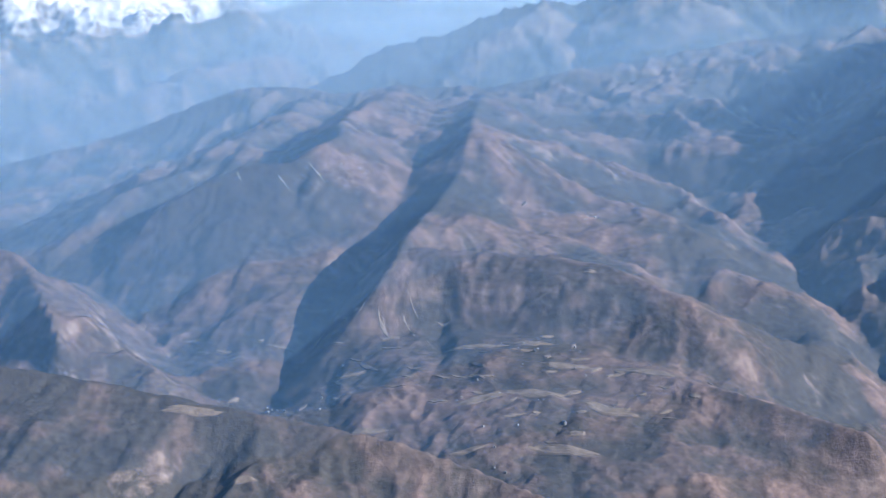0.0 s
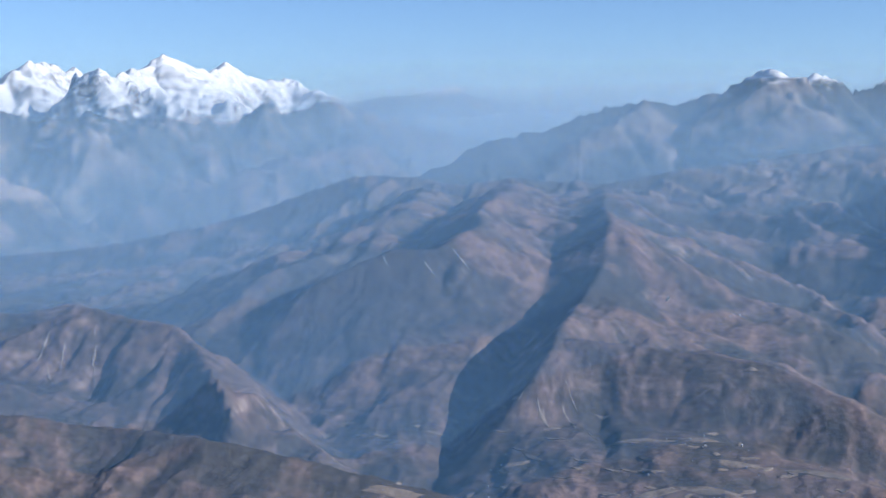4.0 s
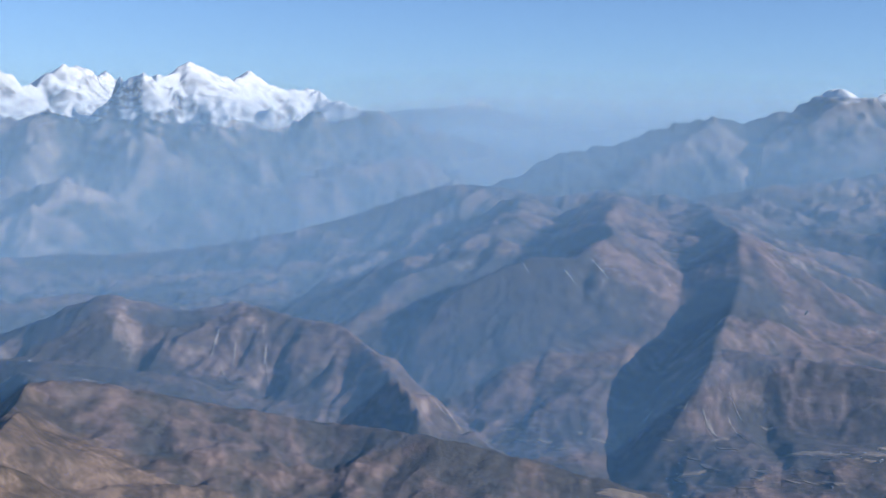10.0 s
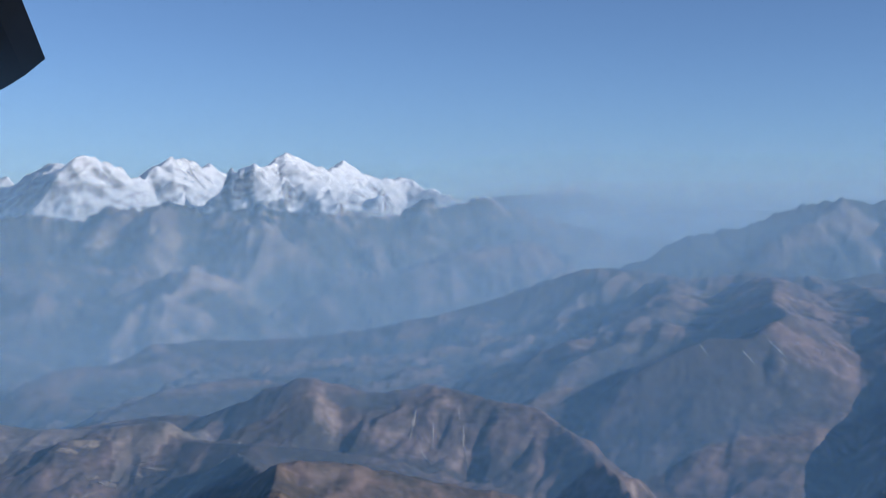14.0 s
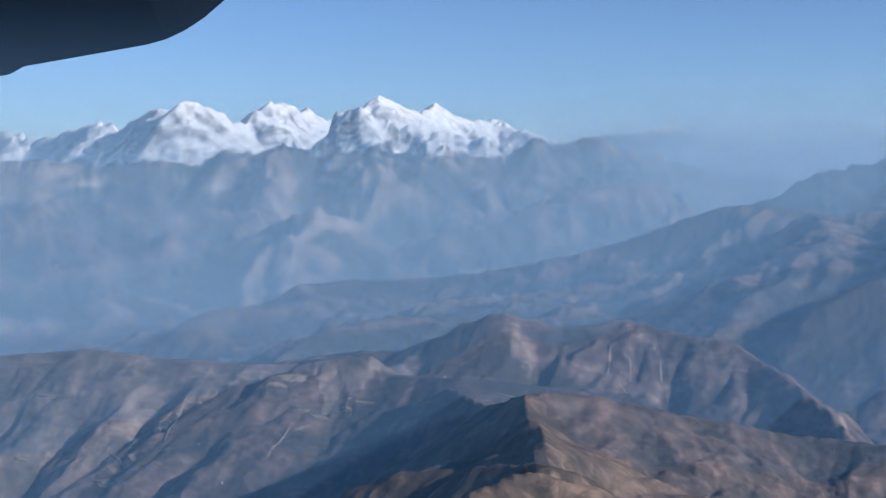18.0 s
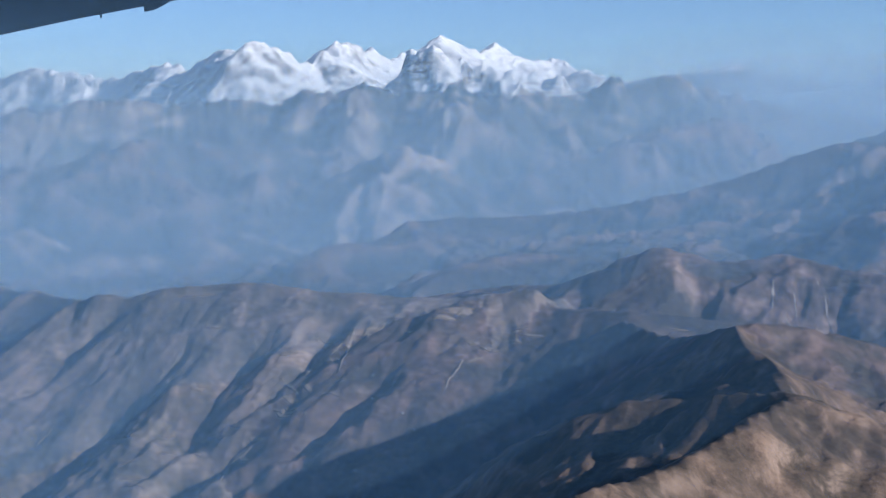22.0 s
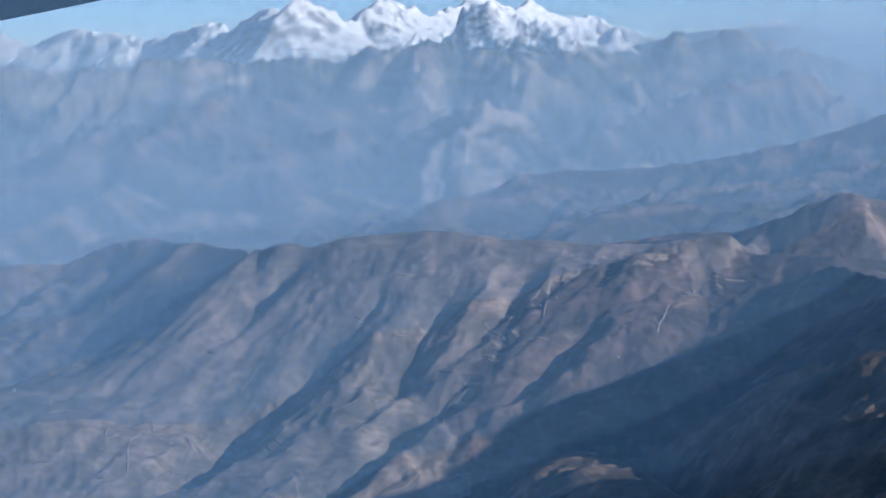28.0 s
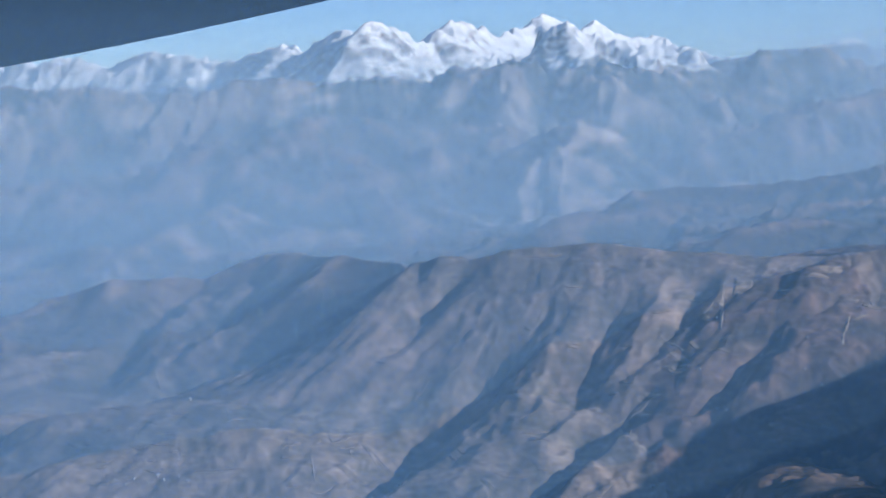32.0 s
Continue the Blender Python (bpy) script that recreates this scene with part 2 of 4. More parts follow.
crest("rocky_mountain", "jagged blue-grey rock mountains below the snow range", "far", (0.7, 110, 1.8, 0.5, 34, 6, 0.4), [
    (-610, 751, -2.7), (-486, 811, 1.2), (-428, 817, -2.4), (-361, 839, -8.7), (-299, 849, 1.0), (-199, 878, 5.3),
    (-182, 872, 11.2), (-160, 872, 7.7), (-142, 870, 15.2), (-121, 869, 8.6), (-99, 872, 10.5), (-80, 874, 16.9),
    (-65, 875, 13.0), (-52, 880, 5.8), (-29, 922, 5.6), (4, 954, 7.5), (18, 967, 19.4), (33, 971, 25.8),
    (49, 989, 17.2), (66, 1006, 19.1), (79, 1014, 23.9), (100, 1039, 15.5), (126, 1064, 8.6), (163, 1090, 2.4),
    (214, 1127, -7.0), (298, 1132, -15.2),
])
crest("mountain_ridge", "long hazy blue mountain slope across the valley", "middle", (0.46, 90, 3, 0.6, 44, 1, 0.5), [
    (-459.5, 554.3, -45.1), (-375.9, 587.6, -48.3), (-344.6, 590.8, -44.3), (-316.1, 596.4, -46.0), (-288, 605, -38.4), (-266, 611, -29.8),
    (-247, 628, -21.9), (-226, 650, -17.8), (-204, 681, -17.3), (-178, 712, -22.2), (-141, 734, -29.8),
])
crest("hill", "hazy hill with pale eroded scars beyond the valley", "pale", (0.5, 70, 2, 0.4, 18, 0.8, 0.2), [
    (-154, 657, -47.2), (-126, 649, -32.1), (-104, 649, -23.8), (-83, 643, -26.2), (-71, 637, -38.8), (-55, 619, -47.9),
])
crest("mountain_ridge", "steep hazy ridge above a deep river gorge", "middle", (0.6, 80, 2, 0.5, 22, 1.5, 0.2), [
    (-46, 673, -53.3), (-30, 697, -39.5), (-13, 720, -34.3), (13, 742, -28.5), (40, 773, -22.5), (70, 807, -16.0),
    (111, 848, -10.7),
])
crest("hill", "pale eroded hills on the far valley floor", "pale", (0.6, 40, 1.5, 0.5, 13, 1, 0.2), [
    (-338.4, 443.6, -63.5), (-294.6, 452.6, -62.5), (-245.3, 429.9, -59.6), (-238.9, 469.2, -54.5), (-233.0, 502.1, -50.2), (-215.8, 499.9, -57.9),
    (-198.4, 497.4, -58.8), (-179.1, 495.1, -62.1), (-146.2, 491.7, -65.2), (-114.7, 495.4, -58.8), (-78.9, 497.8, -51.1), (-56.7, 500.8, -53.7),
])
crest("mountain_ridge", "long dark hazy ridge with wooded brown slopes", "middle", (0.62, 70, 1.5, 0.75, 26, 0.7, 0.3), [
    (-107.3, 348.3, -50.5), (-96.6, 356.1, -48.2), (-89.9, 371.8, -42.4), (-76.6, 388.5, -42.4), (-65.9, 408.7, -37.8), (-50.1, 424.6, -36.1),
    (-36.8, 425.9, -37.8), (-19.7, 427.0, -37.1), (24.6, 426.8, -29.4), (43.8, 429.8, -23.3), (63.3, 431.9, -15.7), (84.8, 432.8, -12.7),
    (97.3, 430.1, -14.7), (110.0, 422.4, -16.8), (130.5, 416.5, -13.3), (142.8, 422.0, -14.8), (158.3, 421.2, -16.1), (174.2, 429.5, -13.4),
    (190.5, 437.3, -12.1), (220.9, 453.0, -10.4), (263.6, 471.3, -5.8), (319.6, 479.2, 0.7),
])
crest("mountain_ridge", "lower wooded ridge in blue haze", "middle", (0.55, 50, 1.5, 0.65, 20, 0.5, 0.3), [
    (-56.0, 254.9, -43.5), (-50.3, 283.6, -40.3), (-41.9, 298.6, -38.2), (-29.8, 313.6, -37.8), (-15.1, 328.2, -38.7), (-0.8, 342.0, -37.1),
    (52.3, 347.1, -35.8), (68.7, 362.5, -32.4), (84.6, 377.6, -28.6),
])
crest("rocky_mountain", "dark rugged mountain crest with a dusting of snow", "far", (0.62, 110, 2.5, 0.5, 30, 3.5, 0.3), [
    (110.2, 565.4, -21.4), (131.6, 570.0, -6.3), (153.6, 578.5, -1.1), (176.2, 586.1, 4.3), (205.9, 595.4, 14.3), (234.9, 599.1, 14.9),
    (269.0, 599.4, 19.3), (279.5, 597.1, 26.3), (286.0, 593.5, 29.4), (296.4, 596.4, 25.2), (307.5, 595.8, 30.7), (317.6, 595.6, 29.1),
    (329.6, 599.4, 23.1), (349, 604, 26.7), (389, 606, 34.7), (443.3, 595.6, 28.7),
])
crest("mountain_ridge", "sunlit brown ridge with gullied rocky faces", "brown", (0.75, 48, 0.6, 0.85, 10, 0.6, 0.2), [
    (-42.0, 198.1, -33.3), (-30.3, 209.3, -31.7), (-42.6, 220.9, -34.5), (-30.1, 220.7, -32.1), (-23.2, 219.3, -32.6), (-16.0, 215.4, -29.0),
    (-10.7, 214.8, -26.5), (-5.5, 214.6, -24.8), (0.1, 216.0, -26.1), (5.8, 217.3, -27.8), (12.5, 218.3, -27.3), (15.2, 218.6, -26.1),
    (23.2, 216.1, -27.9), (28.9, 214.1, -29.2), (33.5, 212.0, -29.6), (37.6, 205.8, -31.8), (41.5, 193.6, -34.9), (44.3, 183.7, -36.8),
])
crest("hill_spur", "pale brown gullied spur above a dark valley", "brown", (0.78, 45, 1, 0.4, 8, 0.4, 0.2), [
    (58.7, 249.7, -27.6), (64.4, 252.9, -24.9), (70.1, 256.1, -22.7), (74.9, 259.4, -21.5), (84.2, 258.9, -21.6), (95.0, 271.9, -17.5),
    (97.3, 290.1, -15.7), (108.6, 324.3, -14.0), (120.3, 367.8, -13.4),
])
crest("hill_spur", "sunlit brown shoulder of a pointed hill", "brown", (0.7, 40, 0.8, 0.4, 8, 0.4, 0.2), [
    (126.0, 278.8, -17.8), (127.1, 268.4, -21.6), (128.9, 265.1, -24.2), (137.3, 258.3, -28.9), (146.1, 249.8, -36.6),
])
crest("hill_spur", "steep spur with one side in deep shade", "brown", (1.05, 40, 0.5, 0.3, 9, 0.4, 0.2), [
    (151.1, 385.5, -15.4), (135.5, 323.8, -16.6), (126.0, 278.8, -17.8), (119.2, 257.2, -25.3), (108.4, 232.5, -29.9), (101.8, 220.7, -32.6),
    (99.3, 214.4, -35.1), (93.6, 207.1, -40.4), (87.4, 200.0, -46.3), (79.2, 193.7, -51.7), (76.2, 190.0, -53.7),
])
crest("plateau", "brown terraced plateau rim above the valley", "brown", (0.46, 40, 1.2, 0.4, 8, 0.3, 0.2), [
    (102.8, 217.7, -34.8), (109.9, 216.7, -35.1), (119.8, 214.0, -36.3), (136.6, 206.4, -37.8), (147.0, 195.0, -43.0),
])
crest("plateau", "gently sloping terraced farmland with scattered houses", "brown", (0.22, 60, 4, 0.2, 12, 0.1, 0.1), [
    (95.8, 198.6, -46.6), (106.3, 198.3, -46.3), (119.2, 190.9, -46.5), (131.1, 182.9, -49.2), (146.0, 168.4, -51.6), (160.0, 156.6, -54.6),
])
# Added ridge beyond the view's right edge; its shadow darkens the eastern valley.
crest("mountain_ridge", "dark hazy ridge closing the eastern valley", "middle", (0.62, 70, 2, 0.4, 24, 1, 0.3), [
    (335.0, 215.0, 0.0), (375.0, 300.0, 45.0), (450.0, 385.0, 60.0), (560.0, 480.0, 55.0),
])
crest("mountain_ridge", "dry brown near ridge with steep gullied flanks", "brown", (0.66, 50, 0.6, 0.45, 10, 0.5, 0.3), [
    (-3.8, 144.9, -26.1), (-1.2, 145.3, -25.4), (3.2, 146.7, -26.3), (8.3, 148.3, -27.6), (15.8, 150.8, -29.9), (24.2, 151.1, -31.4),
    (30.9, 152.1, -32.7), (42.8, 146.9, -32.9), (55.9, 145.3, -35.8), (69.1, 142.5, -38.9), (77.1, 141.5, -40.9), (88.9, 138.1, -43.5),
    (100.2, 133.0, -47.3), (112.2, 123.0, -51.2),
])
crest("mountain_ridge", "rugged sunlit tawny ridge close below", "close", (0.95, 40, 0.5, 0.9, 4, 0.7, 0.3), [
    (-9.6, 120.1, -28.9), (-7.0, 118.5, -28.2), (-4.7, 116.0, -27.4), (-2.9, 114.3, -27.0), (-1.4, 115.2, -27.8), (0.9, 117.0, -29.3),
    (5.3, 118.2, -31.9), (14.3, 118.4, -36.2),
])
crest("hill", "bare yellow-brown rugged ridge closest below", "close", (0.8, 30, 0.8, 1.0, 5, 0.5, 0.3), [
    (-23.7, 81.1, -26.3), (-19.5, 86.5, -27.2), (-14.0, 93.5, -27.0), (-9.5, 100.0, -26.0), (-5.1, 105.1, -25.2), (0.0, 106.5, -26.8),
    (8.0, 106.0, -30.0), (16.0, 103.0, -35.0),
])
crest("mountain_ridge", "broad wooded ridge with long spurs and pale landslide scars", "forest", (0.74, 55, 0.8, 0.27, 15, 0.4, 0.95), [
    (-300.0, 285.0, -74.0), (-243.0, 284.0, -65.0), (-212.0, 276.0, -55.0), (-196.0, 273.0, -49.0), (-187.0, 272.0, -46.8), (-181.0, 276.0, -46.6),
    (-168.0, 277.0, -48.0), (-160.0, 277.0, -43.6), (-151.0, 274.0, -41.0), (-141.5, 267.5, -40.0), (-128.2, 250.0, -38.2), (-115.5, 237.0, -37.6),
    (-107.6, 217.9, -34.3), (-103.1, 215.1, -33.1), (-95.1, 213.8, -33.3), (-90.5, 213.4, -32.0), (-82.2, 214.3, -31.3), (-73.0, 212.8, -30.9),
    (-64.8, 210.8, -32.1), (-54.9, 208.9, -32.4), (-42.3, 204.9, -32.5), (-26.5, 202.3, -29.8),
])
crest("hill_bench", "terraced farmland on a gentle brown slope", "farm", (0.42, 60, 3, 0.2, 14, 0.2, 0.2), [
    (-189.4, 179.6, -57.7), (-172.1, 184.1, -56.7), (-157.1, 185.4, -55.3), (-140.3, 186.2, -53.4), (-124.3, 176.7, -55.8), (-109.6, 173.0, -59.3),
])
crest("hill_spur", "sunlit dry grass spur joining two brown crests", "close", (0.95, 30, 1, 0.4, 6, 0.3, 0.2), [
    (-3.8, 144.9, -26.1), (-3.4, 137.2, -27.2), (-2.4, 128.2, -26.7), (-3.4, 115.1, -26.9),
])
crest("hill_spur", "small dry rib rising out of the shaded slope", "close", (0.8, 30, 0.5, 0.2, 3, 0.4, 0.3), [
    (-6.0, 126.5, -29.5), (-11.0, 128.0, -31.4), (-16.5, 128.9, -31.4), (-20.7, 129.4, -33.3), (-26.2, 131.0, -35.9),
])
crest("hill_spur", "dull brown wooded spur below the long ridge", "middle", (0.6, 45, 1.5, 0.4, 10, 0.3, 0.2), [
    (46.9, 265.9, -27.8), (57.9, 282.1, -25.7), (70.5, 300.5, -22.2), (84.8, 340.6, -18.8), (95.1, 393.7, -14.9),
])
crest("hill_bench", "dark wooded bench below the brown crest", "brown", (0.75, 40, 2, 0.3, 8, 0.2, 0.2), [
    (-22.4, 199.0, -33.4), (-12.0, 193.1, -32.4), (-0.1, 193.5, -33.6), (10.2, 193.2, -35.3),
])
crest("mountain_ridge", "faint hazy mountain slope far down the valley", "middle", (0.45, 120, 5, 0.4, 40, 1, 0.2), [
    (-703, 820, 0.2), (-604, 868, -12.1), (-532, 898, -25.1), (-486, 904, -35.2), (-439, 897, -48.6), (-415, 889, -60.8),
])

crest("hill", "pale eroded hill in sun on the far valley floor", "pale", (0.55, 40, 1.5, 0.4, 12, 0.8, 0.2), [
    (-182.0, 498.0, -60.0), (-165.0, 512.0, -54.5), (-150.0, 520.0, -53.0), (-133.0, 516.0, -57.0), (-122.0, 506.0, -61.0),
])

crest("hill_spur", "wooded spur with pale scars above terraced farmland", "forest", (0.7, 35, 0.8, 0.55, 7, 0.3, 0.3), [
    (-107.6, 217.9, -34.3), (-113.0, 210.0, -39.5), (-118.0, 203.0, -44.5), (-124.0, 196.0, -50.5), (-138.0, 190.0, -53.5),
])
crest("hill_spur", "shaded spur falling from the near brown crest", "brown", (0.7, 35, 0.8, 0.3, 7, 0.3, 0.3), [
    (-3.8, 144.9, -26.1), (-5.5, 155.0, -29.0), (-7.5, 165.0, -31.3), (-9.0, 174.5, -32.6), (-13.0, 186.0, -32.8),
])

# Stream lines between the near ridges: the slopes run evenly from the crests down to them.
STREAMS = (
    ((-300, 150, -80), (-180, 148, -70), (-120, 146, -66), (-75, 150, -62), (-45, 158, -56), (-32, 166, -50), (-25, 173, -45)),
    ((5, 178, -38), (20, 182, -45), (45, 180, -51), (62, 176, -54), (78, 166, -57), (95, 150, -61), (125, 128, -66)),
    ((62, 178, -54), (74, 191, -53.5), (82, 206, -48.5), (91, 223, -43), (101, 243, -36.5), (108, 262, -30.5), (116, 285, -24.5)),
    ((66, 192, -53), (54, 222, -47), (42, 240, -42), (20, 248, -40), (-10, 250, -41), (-45, 258, -48), (-100, 295, -62), (-180, 335, -72), (-290, 360, -80)),
    ((-190, 400, -72), (-110, 440, -68), (-40, 480, -66), (30, 505, -62), (100, 520, -54), (180, 535, -42), (300, 560, -26)),
    ((140, 128, -68), (168, 150, -72), (190, 185, -70), (202, 225, -62), (198, 275, -50), (186, 330, -36), (182, 385, -24)),
    ((172, 212, -56), (154, 228, -47), (138, 243, -39)),
    ((28, 168, -42), (60, 160, -49), (90, 152, -58)),
    ((-42, 150, -56), (-40, 128, -50), (-38, 105, -48), (-48, 80, -52)),
    ((-14, 112, -35), (-24, 106, -41), (-38, 105, -48)),
    ((-6, 85, -36), (-16, 70, -42)),
    ((-10, 138, -33), (-20, 142, -38), (-42, 146, -54)),
    ((-75, 150, -62), (-72, 110, -68), (-80, 70, -72)),
    ((-112, 226, -43), (-125, 218, -51), (-145, 214, -57), (-165, 195, -62), (-185, 165, -68)),
    ((-166, 250, -53), (-168, 225, -57), (-165, 200, -61)),
    ((10, 112, -36), (30, 120, -43), (60, 115, -52), (100, 95, -62)),
)
# Gullies cut into the slopes: depth, half width, and the line of each from its head
CUTS = (
    (2.8, 6.0, ((-69.5, 203), (-71, 199), (-74, 192), (-77.5, 184), (-79.5, 176))),
    (3.2, 6.5, ((-82, 200), (-85, 195), (-90, 189), (-99, 182), (-107, 168), (-112, 158))),
    (2.6, 4.5, ((-47, 186), (-52, 181), (-58, 175), (-64, 169))),
    (2.8, 5.0, ((-64, 180), (-68, 176), (-75, 172), (-83, 162), (-90, 155))),
    (2.6, 5.0, ((-95, 213), (-100, 210), (-108, 204))),
    (2.5, 5.0, ((-167, 275), (-171, 257), (-172, 235), (-169, 215))),
    (2.5, 5.0, ((-152, 272), (-150, 258), (-152, 240), (-158, 222))),
    (2.0, 4.0, ((-58, 204), (-60, 198), (-63, 190))),
    (2.6, 5.0, ((104, 243), (90, 228), (83, 214), (79, 200), (75, 190))),
    (0.8, 3.0, ((108, 213), (105, 203), (103, 190), (97, 176))),
    (3.0, 5.0, ((70, 142), (65, 135), (60, 128), (54, 120))),
    (2.2, 3.5, ((84, 259), (84.5, 253), (83, 246))),
    (2.0, 4.0, ((76, 318), (70, 300), (61, 280))),
    (2.0, 3.5, ((24, 208), (22, 203), (20, 195))),
    (2.0, 3.5, ((2, 214), (0, 207), (-4, 198))),
)


def polar_grid(res):
    """Angles (from +y towards +x) and ranges of the sheet's net, finest where the lens looks."""
    fine = np.linspace(radians(-54), radians(57), int(1150 * res))
    rest = np.linspace(radians(57), radians(306), 100)[1:-1]
    angles = np.concatenate([fine, rest])
    spans = ((0.5, 70, 40), (70, 100, 50 * res), (100, 260, 400 * res), (260, 700, 230 * res), (700, 1400, 150 * res), (1400, 1680, 60 * res), (1680, 2050, 150 * res), (2050, 2800, 60 * res), (2800, 4000, 170 * res), (4000, 4900, 12))
    ranges = np.concatenate([np.geomspace(a, b, int(n) + 1)[:-1] for a, b, n in spans] + [[4900.0]])
    return angles, ranges


def ridge_height(x, y, shape, points, seed):
    """Height of one far ridge over the plan, and how far each place lies from its crest."""
    slope, reach, rounding, spur, length, rough, shear = shape
    best = np.full(x.shape, 1e9, np.float32)
    lead = np.full_like(best, -1e9)
    along, top = np.zeros_like(best), np.zeros_like(best)
    run = 0.0
    for (ax, ay, az), (bx, by, bz) in zip(points, points[1:]):
        dx, dy = bx - ax, by - ay
        size = math.hypot(dx, dy)
        s = np.clip(((x - ax) * dx + (y - ay) * dy) / (size * size), 0, 1)
        d = np.hypot(x - ax - s * dx, y - ay - s * dy)
        z = az + s * (bz - az)
        near = z - slope * d > lead
        lead = np.where(near, z - slope * d, lead)
        best = np.where(near, d, best)
        along = np.where(near, run + s * size, along)
        top = np.where(near, z, top)
        run += size
    line = along + shear * best
    warp = grad_noise(x / length, y / length, seed + 50) * length * 0.5
    ribs = np.abs(grad_noise((line + warp) / length, best / (length * 5), seed)) * 2.0 - 0.28
    ribs2 = np.abs(grad_noise((line + warp) / length * 2.7, best / (length * 2.2), seed + 9)) * 2.0 - 0.45
    far = best / (best + rounding * 4)
    d = np.sqrt(best * best + rounding * rounding) - rounding
    d = d + spur * far * (ribs + 0.45 * ribs2) * np.minimum(d, length * 1.1)
    drop = slope * d * (0.85 + 0.15 * np.exp(-d / reach))
    jag = sum(w * (0.22 - np.abs(grad_noise(along / (length * f), along * 0 + seed + 0.37, seed + 3 + k))) * 2 for k, (f, w) in enumerate(((0.45, 0.8), (0.2, 0.5), (0.08, 0.28))))
    return (top - drop + rough * jag * np.exp(-best / (rounding * 6))).astype(np.float32), best


def is_near(stuff, points):
    return stuff != "pale" and max(math.hypot(p[0], p[1]) for p in points) < 600 and points[0][0] < 330


def samples(points, step=3.0):
    """Places along a line, a step apart."""
    out = []
    for (ax, ay, az), (bx, by, bz) in zip(points, points[1:]):
        n = max(1, int(math.hypot(bx - ax, by - ay) / step))
        out += [(ax + (bx - ax) * k / n, ay + (by - ay) * k / n, az + (bz - az) * k / n) for k in range(n)]
    return out + [points[-1]]


NEAR_X, NEAR_Y, NEAR_STEP = (-330, 430), (60, 640), 1.2


def near_land():
    """On an even net: height of the slopes between crests and streams, distance to the crest, owner."""
    gx, gy = np.arange(*NEAR_X, NEAR_STEP, dtype=np.float32), np.arange(*NEAR_Y, NEAR_STEP, dtype=np.float32)
    tops, owners, lows, top_legs, low_legs = [], [], [], [], []
    for n, row in enumerate(RIDGES):
        if is_near(row[2], row[4]):
            tops += [(*p, row[3][3] / 0.35) for p in samples(row[4])]
            top_legs += [(p[0], p[1], q[0] - p[0], q[1] - p[1]) for p, q in zip(row[4], row[4][1:])]
            owners += [n + 1] * (len(row[4]) - 1)
    for line in STREAMS:
        lows += [(*p, 1.0) for p in samples(line)]
        low_legs += [(p[0], p[1], q[0] - p[0], q[1] - p[1]) for p, q in zip(line, line[1:])]
    tops, lows, top_legs, low_legs = (np.array(v, np.float32) for v in (tops, lows, top_legs, low_legs))
    owners = np.array(owners, np.int16)
    height, gap, owner = (np.zeros((len(gy), len(gx)), t) for t in (np.float32, np.float32, np.int16))
    share, strength = np.zeros_like(height), np.zeros_like(height)

    def gather(places, legs, yy):
        d2 = (gx[:, None] - places[None, :, 0]) ** 2 + (yy - places[None, :, 1]) ** 2 + 9
        w = 1 / (d2 * d2)
        ax, ay, dx, dy = legs.T
        t = np.clip(((gx[:, None] - ax) * dx + (yy - ay) * dy) / (dx * dx + dy * dy), 0, 1)
        e2 = (gx[:, None] - ax - t * dx) ** 2 + (yy - ay - t * dy) ** 2
        nearest = e2.argmin(1)
        return (w @ places[:, 2:]) / w.sum(1)[:, None], np.sqrt(e2[np.arange(len(gx)), nearest] + 0.15), nearest

    for k, yy in enumerate(gy):
        top, dc, nearest = gather(tops, top_legs, yy)
        low, dv, _ = gather(lows, low_legs, yy)
        zc, zv, strength[k] = top[:, 0], low[:, 0], top[:, 1]
        s = dc / (dc + dv)
        s = s * (1.12 - 0.12 * s)
        high = zc * (1 - s) + np.minimum(zv, zc - 1) * s
        away = np.clip((np.minimum(dc, dv) - 45) / 60, 0, 1)
        away = np.maximum(away, min(1.0, max(0.0, (80 - yy) / 17)))
        height[k] = high * (1 - away) + -78 * away
        gap[k], owner[k], share[k] = dc, owners[nearest], s
    return gx, gy, height, gap, owner, share, strength


def bilinear(table, u, v):
    i, k = np.clip(u.astype(int), 0, table.shape[1] - 2), np.clip(v.astype(int), 0, table.shape[0] - 2)
    fu, fv = np.clip(u - i, 0, 1), np.clip(v - k, 0, 1)
    return (table[k, i] * (1 - fu) + table[k, i + 1] * fu) * (1 - fv) + (table[k + 1, i] * (1 - fu) + table[k + 1, i + 1] * fu) * fv


